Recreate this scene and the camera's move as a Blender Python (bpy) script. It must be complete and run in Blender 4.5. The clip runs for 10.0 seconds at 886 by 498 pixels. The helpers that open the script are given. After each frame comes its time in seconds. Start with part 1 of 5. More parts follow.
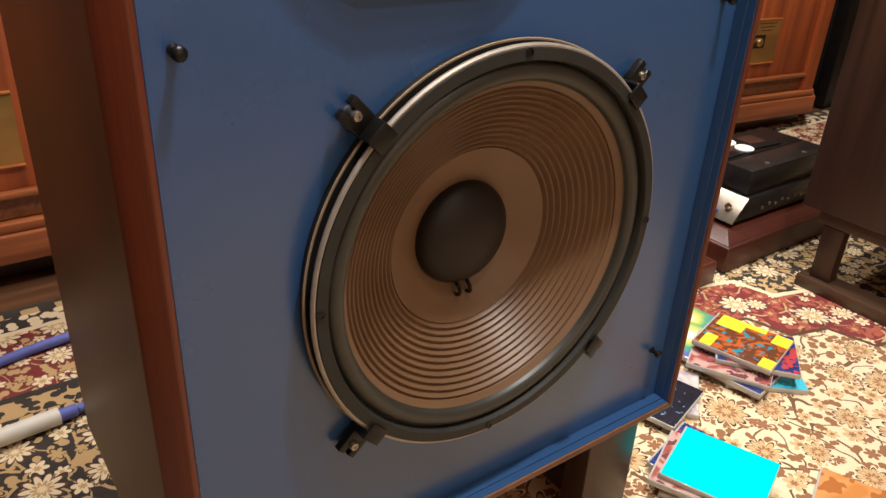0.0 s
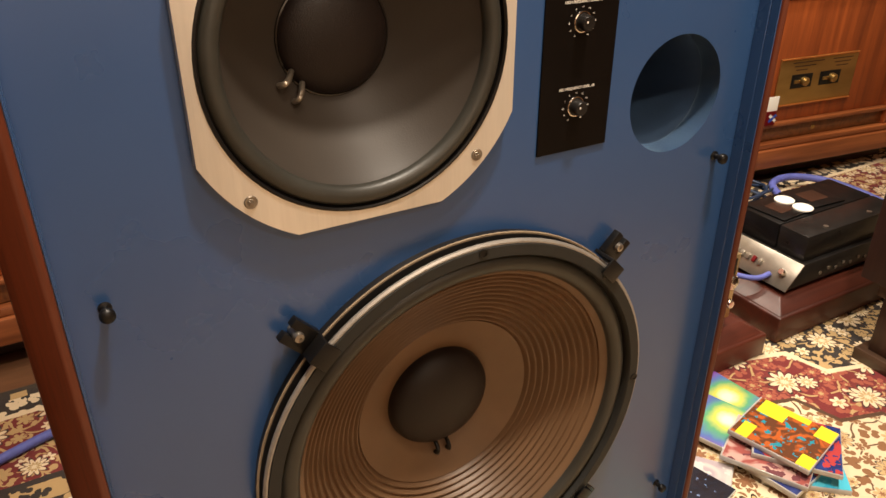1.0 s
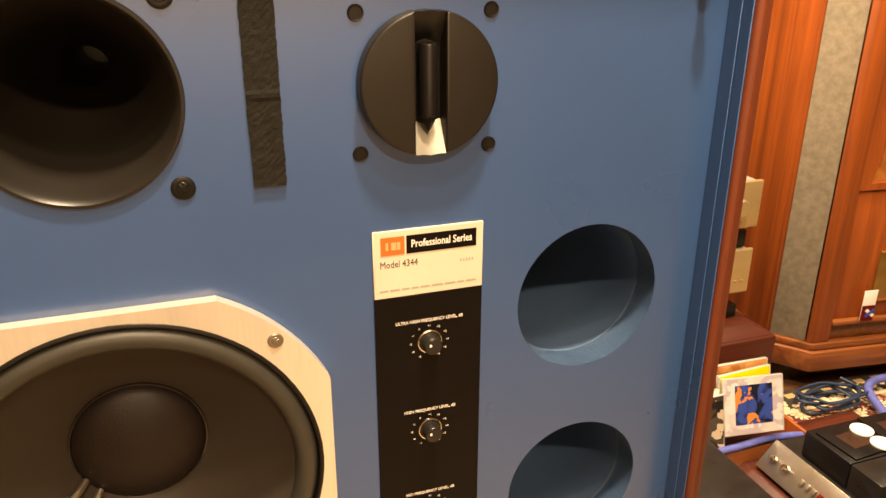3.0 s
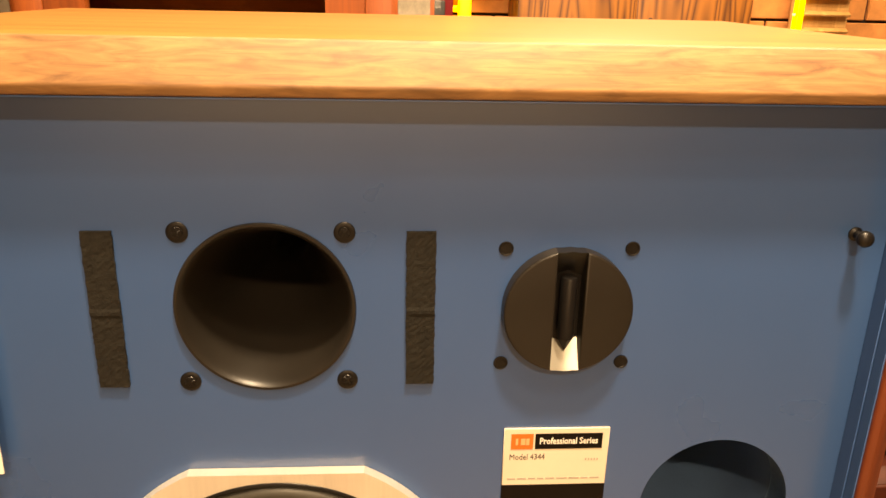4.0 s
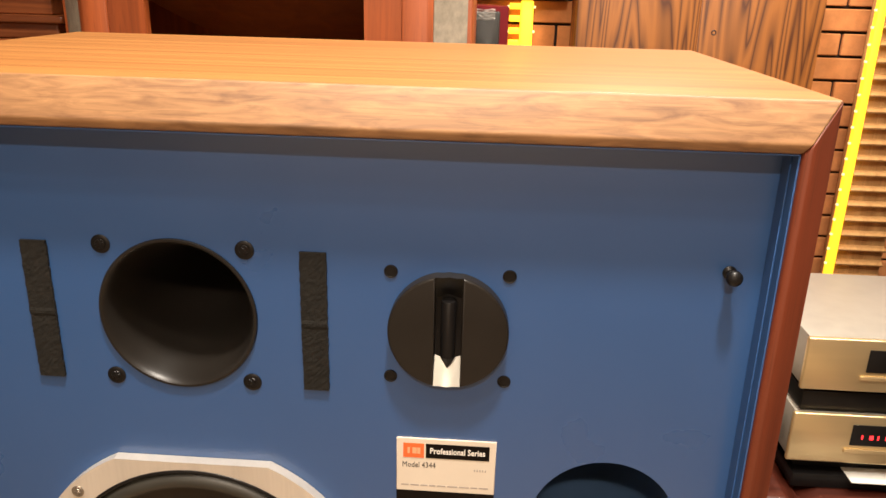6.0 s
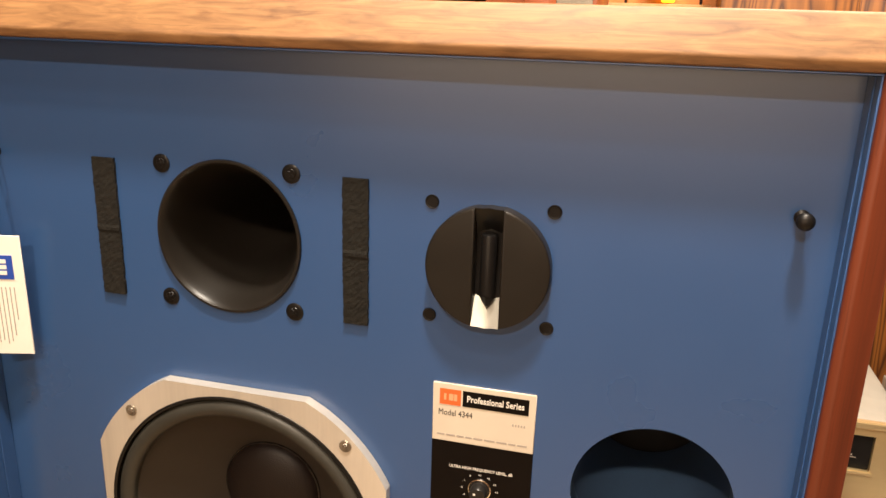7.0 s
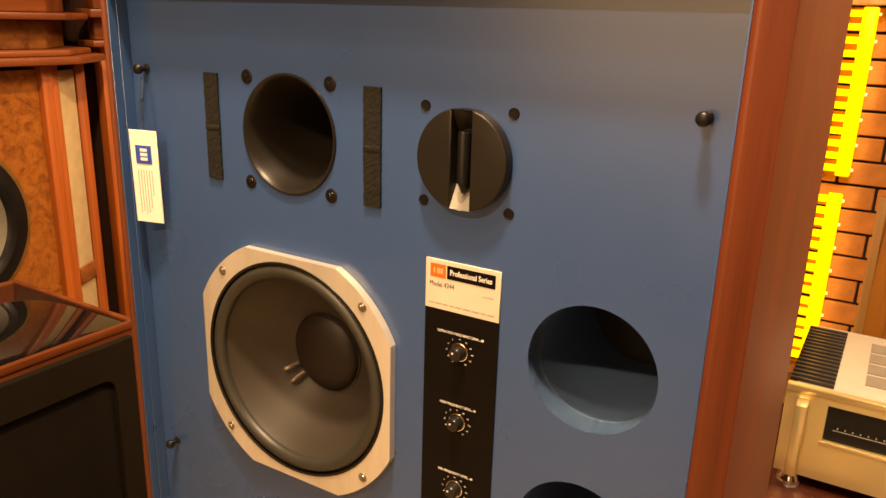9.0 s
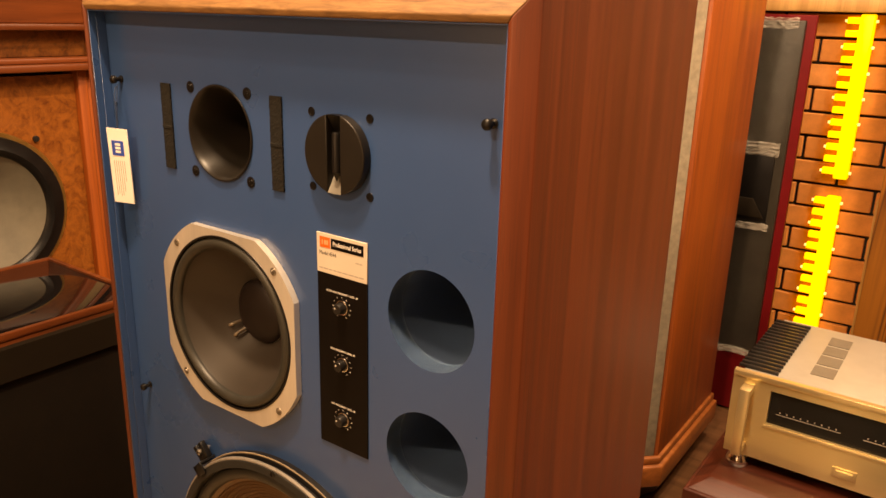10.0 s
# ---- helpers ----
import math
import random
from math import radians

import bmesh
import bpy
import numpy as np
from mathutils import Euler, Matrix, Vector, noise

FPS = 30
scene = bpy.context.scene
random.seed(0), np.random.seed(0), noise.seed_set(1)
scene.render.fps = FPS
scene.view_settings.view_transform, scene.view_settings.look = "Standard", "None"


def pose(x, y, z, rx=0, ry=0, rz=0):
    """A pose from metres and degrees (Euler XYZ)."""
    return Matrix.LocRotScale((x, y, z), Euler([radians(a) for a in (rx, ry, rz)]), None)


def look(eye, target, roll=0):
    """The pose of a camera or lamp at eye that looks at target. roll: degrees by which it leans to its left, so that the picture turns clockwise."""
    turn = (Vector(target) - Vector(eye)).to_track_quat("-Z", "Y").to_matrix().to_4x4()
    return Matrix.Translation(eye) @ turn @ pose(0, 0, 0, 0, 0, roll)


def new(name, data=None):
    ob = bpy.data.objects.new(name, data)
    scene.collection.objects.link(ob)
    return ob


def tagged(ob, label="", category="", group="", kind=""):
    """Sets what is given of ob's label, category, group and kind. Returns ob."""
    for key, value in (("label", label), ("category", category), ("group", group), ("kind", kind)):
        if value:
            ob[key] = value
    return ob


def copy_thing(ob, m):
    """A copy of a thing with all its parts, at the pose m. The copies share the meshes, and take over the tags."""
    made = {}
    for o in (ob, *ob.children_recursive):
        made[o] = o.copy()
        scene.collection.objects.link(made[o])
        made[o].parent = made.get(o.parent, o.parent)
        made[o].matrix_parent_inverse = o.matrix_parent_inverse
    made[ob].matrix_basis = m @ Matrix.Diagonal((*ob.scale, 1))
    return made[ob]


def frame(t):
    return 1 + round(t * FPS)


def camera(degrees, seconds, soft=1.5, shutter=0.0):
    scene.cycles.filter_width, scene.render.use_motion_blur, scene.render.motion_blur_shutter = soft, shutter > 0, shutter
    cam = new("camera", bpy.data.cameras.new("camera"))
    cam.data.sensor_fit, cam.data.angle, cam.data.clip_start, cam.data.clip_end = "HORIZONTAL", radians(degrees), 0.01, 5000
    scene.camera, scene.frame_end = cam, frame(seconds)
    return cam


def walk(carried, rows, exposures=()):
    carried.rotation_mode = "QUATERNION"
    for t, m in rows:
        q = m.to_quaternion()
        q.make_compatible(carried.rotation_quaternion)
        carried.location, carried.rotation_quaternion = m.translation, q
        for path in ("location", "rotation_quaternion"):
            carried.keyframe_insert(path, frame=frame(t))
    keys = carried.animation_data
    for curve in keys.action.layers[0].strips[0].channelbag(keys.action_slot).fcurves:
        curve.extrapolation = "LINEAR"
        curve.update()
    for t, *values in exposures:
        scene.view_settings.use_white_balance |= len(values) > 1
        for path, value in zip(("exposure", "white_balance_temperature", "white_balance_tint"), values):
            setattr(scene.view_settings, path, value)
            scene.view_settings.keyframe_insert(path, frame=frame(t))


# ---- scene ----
cam = camera(60.0, 10.0)
PATH = [
    (0, (-0.41, -0.471, 0.807), (0.655, 0.953, -0.108), 2.9),
    (0.5, (-0.347, -0.482, 0.845), (0.588, 1.019, -0.089), 2.1),
    (1, (-0.284, -0.461, 0.956), (0.585, 1.073, 0.011), 0.0),
    (1.5, (-0.214, -0.444, 1.038), (0.642, 1.095, 0.091), -0.4),
    (2, (-0.15, -0.42, 1.09), (0.693, 1.126, 0.141), -0.2),
    (2.2, (-0.12, -0.406, 1.101), (0.718, 1.152, 0.168), -0.1),
    (3.3, (-0.023, -0.414, 1.162), (0.454, 1.406, 0.482), 0.5),
    (3.5, (-0.019, -0.421, 1.193), (0.372, 1.422, 0.523), 0.8),
    (4, (-0.011, -0.428, 1.246), (0.122, 1.458, 0.595), 1.3),
    (4.5, (-0.015, -0.459, 1.301), (-0.001, 1.428, 0.641), 1.7),
    (5, (-0.002, -0.487, 1.321), (-0.028, 1.401, 0.664), 1.5),
    (5.5, (0.032, -0.483, 1.305), (-0.001, 1.405, 0.644), 1.5),
    (5.7, (0.068, -0.47, 1.293), (0.022, 1.416, 0.63), 1.5),
    (7, (0.177, -0.453, 1.208), (-0.284, 1.407, 0.634), 1.8),
    (7.5, (0.181, -0.453, 1.173), (-0.45, 1.359, 0.606), 1.8),
    (8, (0.23, -0.476, 1.16), (-0.554, 1.276, 0.598), 1.9),
    (8.3, (0.263, -0.492, 1.158), (-0.59, 1.226, 0.589), 1.8),
    (8.5, (0.283, -0.5, 1.157), (-0.604, 1.199, 0.583), 1.9),
    (9, (0.381, -0.512, 1.165), (-0.598, 1.133, 0.586), 1.7),
    (9.5, (0.498, -0.538, 1.174), (-0.549, 1.062, 0.589), 1.7),
    (10, (0.612, -0.549, 1.194), (-0.496, 1.01, 0.61), 1.6),
]
EXPOSURES = [(0.0, -0.56, 5300, 9), (1.0, -0.56, 5950, 10), (2.0, -0.35, 6000, 10), (3.5, 0.03, 8300, 11), (4.0, -0.12, 8300, 11), (4.5, -0.24, 6900, 10), (5.0, -0.52, 5750, 10), (5.5, -0.5, 5650, 10),
             (7.0, -0.36, 5900, 10), (7.5, -0.33, 8200, 12), (8.0, -0.16, 8400, 12), (8.5, -0.1, 8200, 10), (9.0, -0.28, 9200, 16), (9.5, -0.4, 9300, 19), (10.0, -0.57, 9300, 21)]
walk(cam, [(t, look(eye, target, roll)) for t, eye, target, roll in PATH], EXPOSURES)


# ---- light: warm ceiling spots of a listening room ----
world = bpy.data.worlds.new("room_air")
scene.world = world
world.use_nodes = True
world.node_tree.nodes["Background"].inputs[0].default_value = (1.0, 0.75, 0.5, 1)
world.node_tree.nodes["Background"].inputs[1].default_value = 0.03


def ceiling_spot(x, y, z, watts, size, colour=(1.0, 0.82, 0.61), target=None):
    data = bpy.data.lights.new("ceiling_spot", "AREA")
    data.shape, data.size, data.energy, data.color = "DISK", size, watts, colour
    ob = new("ceiling_spot", data)
    ob.matrix_world = look((x, y, z), target or (x, y + 0.001, 0))
    return ob


ceiling_spot(0.17, -0.40, 2.62, 82, 0.13)
ceiling_spot(0.10, -0.72, 2.62, 14, 0.10, (1.0, 0.76, 0.52), (0.0, 0.0, 0.95))
beam_spot = new("ceiling_spot", bpy.data.lights.new("ceiling_spot", "SPOT"))
beam_spot.data.energy, beam_spot.data.color, beam_spot.data.shadow_soft_size = 225, (1.0, 0.76, 0.52), 0.05
# narrow cone stands in for the viewer's shade on the lower baffle
beam_spot.data.spot_size, beam_spot.data.spot_blend = radians(27), 0.9
beam_spot.matrix_world = look((0.05, -2.00, 2.62), (0.03, 0.0, 1.27))
ceiling_spot(-0.35, -0.95, 2.62, 8, 0.15)
# unseen spots added to brighten the carpet, amplifiers and back of the room
ceiling_spot(1.05, 0.15, 2.62, 45, 0.12)
ceiling_spot(1.66, 0.70, 2.62, 34, 0.12)
ceiling_spot(0.75, 0.75, 2.62, 27, 0.12)
ceiling_spot(-0.25, 0.72, 2.62, 11, 0.12)
ceiling_spot(0.62, 1.62, 2.62, 52, 0.12)
ceiling_spot(-0.5, 0.6, 2.62, 8, 0.12)
# unseen lamp added behind the viewer, to lay a warm sheen on the blue paint
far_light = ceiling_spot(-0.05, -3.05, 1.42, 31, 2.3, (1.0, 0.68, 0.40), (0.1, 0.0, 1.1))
far_light.name, far_light.data.shape, far_light.data.size_y = "sheen_lamp", "RECTANGLE", 1.15


# ---- materials ----
class Nodes:
    """Short hand for building a node material."""

    def __init__(self, name):
        self.mat = bpy.data.materials.new(name)
        self.mat.use_nodes = True
        self.t = self.mat.node_tree
        self.bsdf = self.t.nodes["Principled BSDF"]

    def node(self, kind, **kw):
        n = self.t.nodes.new(kind)
        for k, v in kw.items():
            if k in n.inputs:
                self.put(n.inputs[k], v)
        return n

    def put(self, socket, v):
        if isinstance(v, bpy.types.NodeSocket):
            self.t.links.new(v, socket)
        elif isinstance(v, (tuple, list)) and len(v) == 3 and socket.type == "RGBA":
            socket.default_value = (*v, 1)
        else:
            socket.default_value = v

    def set(self, name, v):
        self.put(self.bsdf.inputs[name], v)

    def math(self, op, a, b=0.0, c=0.0):
        n = self.t.nodes.new("ShaderNodeMath")
        n.operation = op
        for i, v in enumerate((a, b, c)):
            self.put(n.inputs[i], v)
        return n.outputs[0]

    def vmath(self, op, a, b=(0, 0, 0)):
        n = self.t.nodes.new("ShaderNodeVectorMath")
        n.operation = op
        self.put(n.inputs[0], a)
        self.put(n.inputs[1], b)
        return n.outputs["Value"] if op in ("LENGTH", "DOT_PRODUCT", "DISTANCE") else n.outputs[0]

    def mix(self, f, a, b, blend="MIX"):
        n = self.t.nodes.new("ShaderNodeMix")
        n.data_type, n.blend_type = "RGBA", blend
        self.put(n.inputs[0], f)
        self.put(n.inputs[6], a)
        self.put(n.inputs[7], b)
        return n.outputs[2]

    def coords(self, scale=(1, 1, 1), turn=(0, 0, 0)):
        c = self.t.nodes.new("ShaderNodeTexCoord").outputs["Object"]
        m = self.t.nodes.new("ShaderNodeMapping")
        self.t.links.new(c, m.inputs["Vector"])
        m.inputs["Scale"].default_value = scale
        m.inputs["Rotation"].default_value = [radians(a) for a in turn]
        return m.outputs[0]

    def noise(self, vec, scale, detail=3.0, rough=0.55, warp=0.0):
        n = self.node("ShaderNodeTexNoise", Vector=vec, Scale=scale, Detail=detail, Roughness=rough, Distortion=warp)
        return n.outputs["Fac"]

    def ramp(self, f, stops):
        n = self.t.nodes.new("ShaderNodeValToRGB")
        el = n.color_ramp.elements
        while len(el) < len(stops):
            el.new(0.5)
        for e, (p, c) in zip(el, stops):
            e.position, e.color = p, (*c, 1)
        self.put(n.inputs[0], f)
        return n.outputs[0]

    def bump(self, h, strength, distance=0.001):
        n = self.node("ShaderNodeBump", Height=h, Strength=strength, Distance=distance)
        self.set("Normal", n.outputs[0])


def shade(c, k):
    return tuple(min(1.0, v * k) for v in c)


def plain(name, colour, rough=0.5, metal=0.0, var=0.12, scale=25.0, grain=0.15, fine=500.0, coat=0.0, stretch=(1, 1, 1)):
    """Paint, plastic, metal or cloth with stains at a large scale and grain at a small one."""
    n = Nodes(name)
    v = n.coords(stretch)
    big = n.noise(v, scale, 4)
    small = n.noise(v, fine, 2)
    c = n.ramp(big, [(0.3, shade(colour, 1 - var)), (0.7, shade(colour, 1 + var))])
    n.set("Base Color", n.mix(0.5 * var, c, n.ramp(small, [(0.3, shade(colour, 0.6)), (0.7, shade(colour, 1.3))])))
    n.set("Roughness", n.math("ADD", rough - 0.06, n.math("MULTIPLY", big, 0.12)))
    n.set("Metallic", metal)
    n.set("Coat Weight", coat)
    if grain:
        n.bump(small, grain, 0.0006)
    return n.mat


def wood(name, dark, light, axis="z", rough=0.35, across=26.0, along=1.1, coat=0.1, streak=1.0):
    """Veneer with long grain along one axis, pores and slow changes of tone."""
    n = Nodes(name)
    s = {"x": (along, across, across), "y": (across, along, across), "z": (across, across, along)}[axis]
    p = {"x": (14, 500, 500), "y": (500, 14, 500), "z": (500, 500, 14)}[axis]
    v = n.coords(s)
    figure = n.noise(v, 1.0, 6, 0.62, 0.9 * streak)
    slow = n.noise(n.coords(), 3.5, 2)
    pores = n.noise(n.coords(p), 1.0, 2)
    f = n.math("ADD", n.math("MULTIPLY", figure, 0.8), n.math("MULTIPLY", slow, 0.2))
    mid = tuple((a + b) / 2 for a, b in zip(dark, light))
    c = n.ramp(f, [(0.33, dark), (0.5, mid), (0.66, light)])
    c = n.mix(n.math("MULTIPLY", n.math("GREATER_THAN", pores, 0.62), 0.25), c, shade(dark, 0.55))
    n.set("Base Color", c)
    n.set("Roughness", n.math("ADD", rough - 0.05, n.math("MULTIPLY", figure, 0.14)))
    n.set("Coat Weight", coat)
    n.set("Coat Roughness", 0.25)
    n.bump(pores, 0.12, 0.0004)
    return n.mat


def burnt_wood(name, dark, light):
    """Softwood whose hard growth rings stand out dark in tall arches."""
    n = Nodes(name)
    v = n.coords((6.5, 6.5, 0.55))
    f = n.noise(v, 1.0, 3, 0.42, 0.5)
    rings = n.math("PINGPONG", n.math("MULTIPLY", f, 34.0), 1.0)
    fine = n.noise(n.coords((300, 300, 6)), 1.0, 2)
    c = n.ramp(rings, [(0.02, dark), (0.28, shade(light, 0.6)), (0.85, light)])
    n.set("Base Color", n.mix(n.math("MULTIPLY", fine, 0.35), c, shade(dark, 1.3)))
    n.set("Roughness", 0.5)
    n.bump(rings, 0.3, 0.001)
    return n.mat


def burl(name, dark, light):
    n = Nodes(name)
    v = n.coords()
    a = n.noise(v, 22.0, 8, 0.7, 2.2)
    b = n.noise(v, 90.0, 3, 0.6, 1.0)
    n.set("Base Color", n.mix(0.3, n.ramp(a, [(0.36, dark), (0.5, shade(light, 0.75)), (0.62, light)]), n.ramp(b, [(0.3, dark), (0.6, light)])))
    n.set("Roughness", 0.32)
    n.set("Coat Weight", 0.2)
    return n.mat


def glow(name, colour, strength):
    n = Nodes(name)
    n.set("Base Color", colour)
    n.set("Emission Color", colour)
    n.set("Emission Strength", strength)
    return n.mat


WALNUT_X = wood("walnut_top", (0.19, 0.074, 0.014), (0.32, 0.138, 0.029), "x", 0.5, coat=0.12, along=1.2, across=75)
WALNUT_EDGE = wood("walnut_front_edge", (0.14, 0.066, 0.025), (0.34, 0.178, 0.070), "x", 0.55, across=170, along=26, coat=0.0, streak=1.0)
# Left side panel: its shade and grey sheen are in the colour
WALNUT_SHADED = wood("shaded_walnut_side", (0.075, 0.032, 0.015), (0.145, 0.066, 0.034), "z", 0.42, coat=0.0, across=9)
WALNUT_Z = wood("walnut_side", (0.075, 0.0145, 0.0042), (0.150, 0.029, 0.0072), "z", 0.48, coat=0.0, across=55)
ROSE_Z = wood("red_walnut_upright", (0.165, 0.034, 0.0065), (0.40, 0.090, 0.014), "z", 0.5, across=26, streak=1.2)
ROSE_X = wood("red_walnut_level", (0.13, 0.034, 0.010), (0.33, 0.105, 0.03), "x", across=24)
ROSE_Y = wood("red_walnut_level_deep", (0.075, 0.017, 0.005), (0.20, 0.050, 0.014), "y", across=24)
BURL = burl("burl_veneer", (0.06, 0.018, 0.006), (0.22, 0.075, 0.02))
BURL_LIGHT = burl("light_burl_veneer", (0.11, 0.026, 0.006), (0.31, 0.098, 0.021))
MAHOGANY_X = wood("mahogany_plinth", (0.036, 0.007, 0.003), (0.090, 0.017, 0.007), "x", 0.42, coat=0.1)
DARKWOOD_Z = wood("dark_wood", (0.018, 0.008, 0.005), (0.048, 0.020, 0.011), "z", 0.4)
# Lighter ROSE_Z: light on the flare is in the colour; also plate edging
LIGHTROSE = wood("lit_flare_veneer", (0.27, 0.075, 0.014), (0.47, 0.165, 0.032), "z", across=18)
DARKWOOD_Y = wood("dark_stand_wood", (0.03, 0.016, 0.009), (0.075, 0.04, 0.022), "y", 0.4)
PINE_Z = burnt_wood("burnt_cedar", (0.075, 0.022, 0.005), (0.36, 0.130, 0.021))
BEAM = wood("pine_beam", (0.40, 0.20, 0.06), (0.66, 0.38, 0.14), "z", 0.5)
BLUE = plain("blue_baffle_paint", (0.028, 0.076, 0.207), 0.29, 0, 0.05, 9, 0.02, 480)
BLUE.node_tree.nodes["Principled BSDF"].inputs["Specular IOR Level"].default_value = 0.95
for node in BLUE.node_tree.nodes:  # soft, even paint: no hard ends to the stains
    if node.type == "VALTORGB":
        node.color_ramp.elements[0].position, node.color_ramp.elements[1].position = 0.05, 0.95
# Lip lighter than the baffle: the light on it is in the colour
PORTLIT = plain("lit_port_blue", (0.25, 0.39, 0.55), 0.5, 0, 0.05, 9, 0.15, 900)
# Duct darker than the lip: its shade is in the colour
DUCTSHADE = plain("shaded_duct_blue", (0.06, 0.11, 0.21), 0.6, 0, 0.1, 20, 0.2)
BLACK = plain("black_plastic", (0.006, 0.0055, 0.0055), 0.36, 0, 0.2, 30, 0.1)
BLACKM = plain("black_lacquered_metal", (0.02, 0.018, 0.017), 0.3, 0.3, 0.2, 40, 0.05)
SATIN = plain("satin_black_casting", (0.013, 0.011, 0.009), 0.36, 0.0, 0.12, 20, 0.06)
GASKET = plain("grey_gasket", (0.023, 0.023, 0.021), 0.6, 0, 0.15, 40, 0.3, 700)
ROLL = plain("coated_surround", (0.030, 0.029, 0.024), 0.42, 0, 0.1, 40, 0.1)
PAPER = plain("brown_cone_paper", (0.150, 0.086, 0.043), 0.44, 0, 0.14, 16, 0.25, 800)
CONE = plain("dark_coated_cone", (0.038, 0.031, 0.025), 0.5, 0, 0.1, 14, 0.15, 800)
CAP = plain("dust_cap", (0.013, 0.0085, 0.0075), 0.46, 0, 0.12, 30, 0.4, 1100)
ALLOY = plain("brushed_alloy", (0.76, 0.71, 0.63), 0.34, 0.6, 0.13, 22, 0.2, 420, stretch=(1, 1, 0.06))
RIM = plain("alloy_rim", (0.40, 0.37, 0.33), 0.50, 0.6, 0.1, 60, 0.05)
GOLDEDGE = plain("tan_paper_gasket", (0.28, 0.215, 0.14), 0.7, 0, 0.15, 60, 0.2)
CHROME = plain("chrome", (0.75, 0.72, 0.68), 0.12, 1.0, 0.05, 40, 0.0)
MIRROR = plain("polished_flare", (0.24, 0.23, 0.20), 0.36, 0.5, 0.04, 60, 0.0)
FELT = plain("black_hook_tape", (0.010, 0.009, 0.007), 0.95, 0, 0.5, 160, 0.6, 1200)
WHITE = plain("cream_enamel", (0.62, 0.55, 0.45), 0.4, 0, 0.03, 30, 0.03)
CARD = plain("white_card", (0.86, 0.84, 0.77), 0.6, 0, 0.03, 30, 0.05)
INKW = plain("white_print", (0.78, 0.74, 0.68), 0.5, 0, 0.02)
INKB = plain("dark_print", (0.03, 0.03, 0.03), 0.5, 0, 0.02)
INKG = plain("grey_print", (0.35, 0.31, 0.27), 0.5, 0, 0.02)
ORANGE = plain("orange_print", (0.80, 0.13, 0.025), 0.45, 0, 0.03)
PEACH = plain("pale_orange_print", (0.85, 0.35, 0.18), 0.45, 0, 0.03)
BLUEINK = plain("blue_print", (0.02, 0.07, 0.42), 0.45, 0, 0.03)
PLATEBLACK = plain("black_anodised_plate", (0.005, 0.0035, 0.003), 0.42, 0.2, 0.1, 40, 0.05)
CLOTH = plain("grey_grille_cloth", (0.24, 0.20, 0.145), 0.9, 0, 0.22, 60, 0.8, 600)
CANE = plain("beige_grille_cloth", (0.42, 0.29, 0.15), 0.9, 0, 0.10, 40, 0.8, 700)
DARKCLOTH = plain("dark_brown_grille_cloth", (0.0065, 0.0042, 0.0026), 0.95, 0, 0.2, 50, 0.8, 800)
TAUPE = plain("taupe_grille_frame", (0.010, 0.0064, 0.0033), 0.8, 0, 0.1, 40, 0.3)
OLDCONE = plain("old_grey_cone", (0.13, 0.115, 0.085), 0.7, 0, 0.2, 18, 0.3, 600)
BRASS = plain("engraved_brass", (0.46, 0.30, 0.10), 0.34, 0.9, 0.14, 30, 0.1, stretch=(0.2, 1, 1))
GOLD = plain("champagne_alloy", (0.72, 0.56, 0.30), 0.30, 0.75, 0.04, 30, 0.06, 600, stretch=(0.05, 1, 1))
GREYTOP = plain("grey_metal_cover", (0.36, 0.33, 0.28), 0.42, 0.3, 0.05, 30, 0.1)
MESHGREY = plain("grey_vent_mesh", (0.17, 0.15, 0.12), 0.5, 0.3, 0.1, 60, 0.4, 900)
SCREWMETAL = plain("dull_screw_metal", (0.30, 0.26, 0.21), 0.35, 0.8, 0.15, 80, 0.1)
STEEL = plain("silver_steel", (0.38, 0.34, 0.29), 0.3, 0.85, 0.1, 30, 0.05)
RED = plain("red_lacquer", (0.13, 0.005, 0.007), 0.5, 0, 0.1, 20, 0.0)
BAFFLEGREY = plain("grey_driver_panel", (0.022, 0.019, 0.014), 0.4, 0, 0.3, 20, 0.1)
BRICK = plain("tan_brick", (0.58, 0.235, 0.072), 0.85, 0, 0.16, 24, 0.9, 260)
MORTAR = plain("dark_mortar", (0.02, 0.017, 0.014), 0.95, 0, 0.3, 60, 0.8, 400)
LED = glow("yellow_light_strip", (1.0, 0.60, 0.012), 2.0)
# Clips are no lamps: their brightness by the strip is given as glow
CLIPGLOW = glow("glowing_clip", (1.0, 0.85, 0.35), 1.3)
DIGIT = glow("red_display_digit", (1.0, 0.03, 0.03), 2.5)
CABLE = plain("blue_braided_cable", (0.10, 0.12, 0.42), 0.6, 0, 0.15, 60, 0.8, 700)
CABLEDARK = plain("dark_blue_cable", (0.015, 0.03, 0.07), 0.5, 0, 0.2, 60, 0.3)
PLUG = plain("pale_plug_sleeve", (0.60, 0.58, 0.52), 0.4, 0, 0.05)
WALLPAINT = plain("warm_wall_paint", (0.42, 0.26, 0.14), 0.85, 0, 0.08, 3, 0.3, 200)
CEILPAINT = plain("pale_ceiling_paint", (0.62, 0.52, 0.40), 0.9, 0, 0.05, 3, 0.2, 200)
FLOORWOOD = wood("dark_floor_boards", (0.05, 0.022, 0.01), (0.13, 0.06, 0.028), "x", 0.35)

for matt_black in (BLACK, SATIN, FELT, CAP, PLATEBLACK, CONE, GASKET, DARKCLOTH, TAUPE):
    matt_black.node_tree.nodes["Principled BSDF"].inputs["Specular IOR Level"].default_value = 0.3
WALNUT_X.node_tree.nodes["Principled BSDF"].inputs["Specular IOR Level"].default_value = 0.3
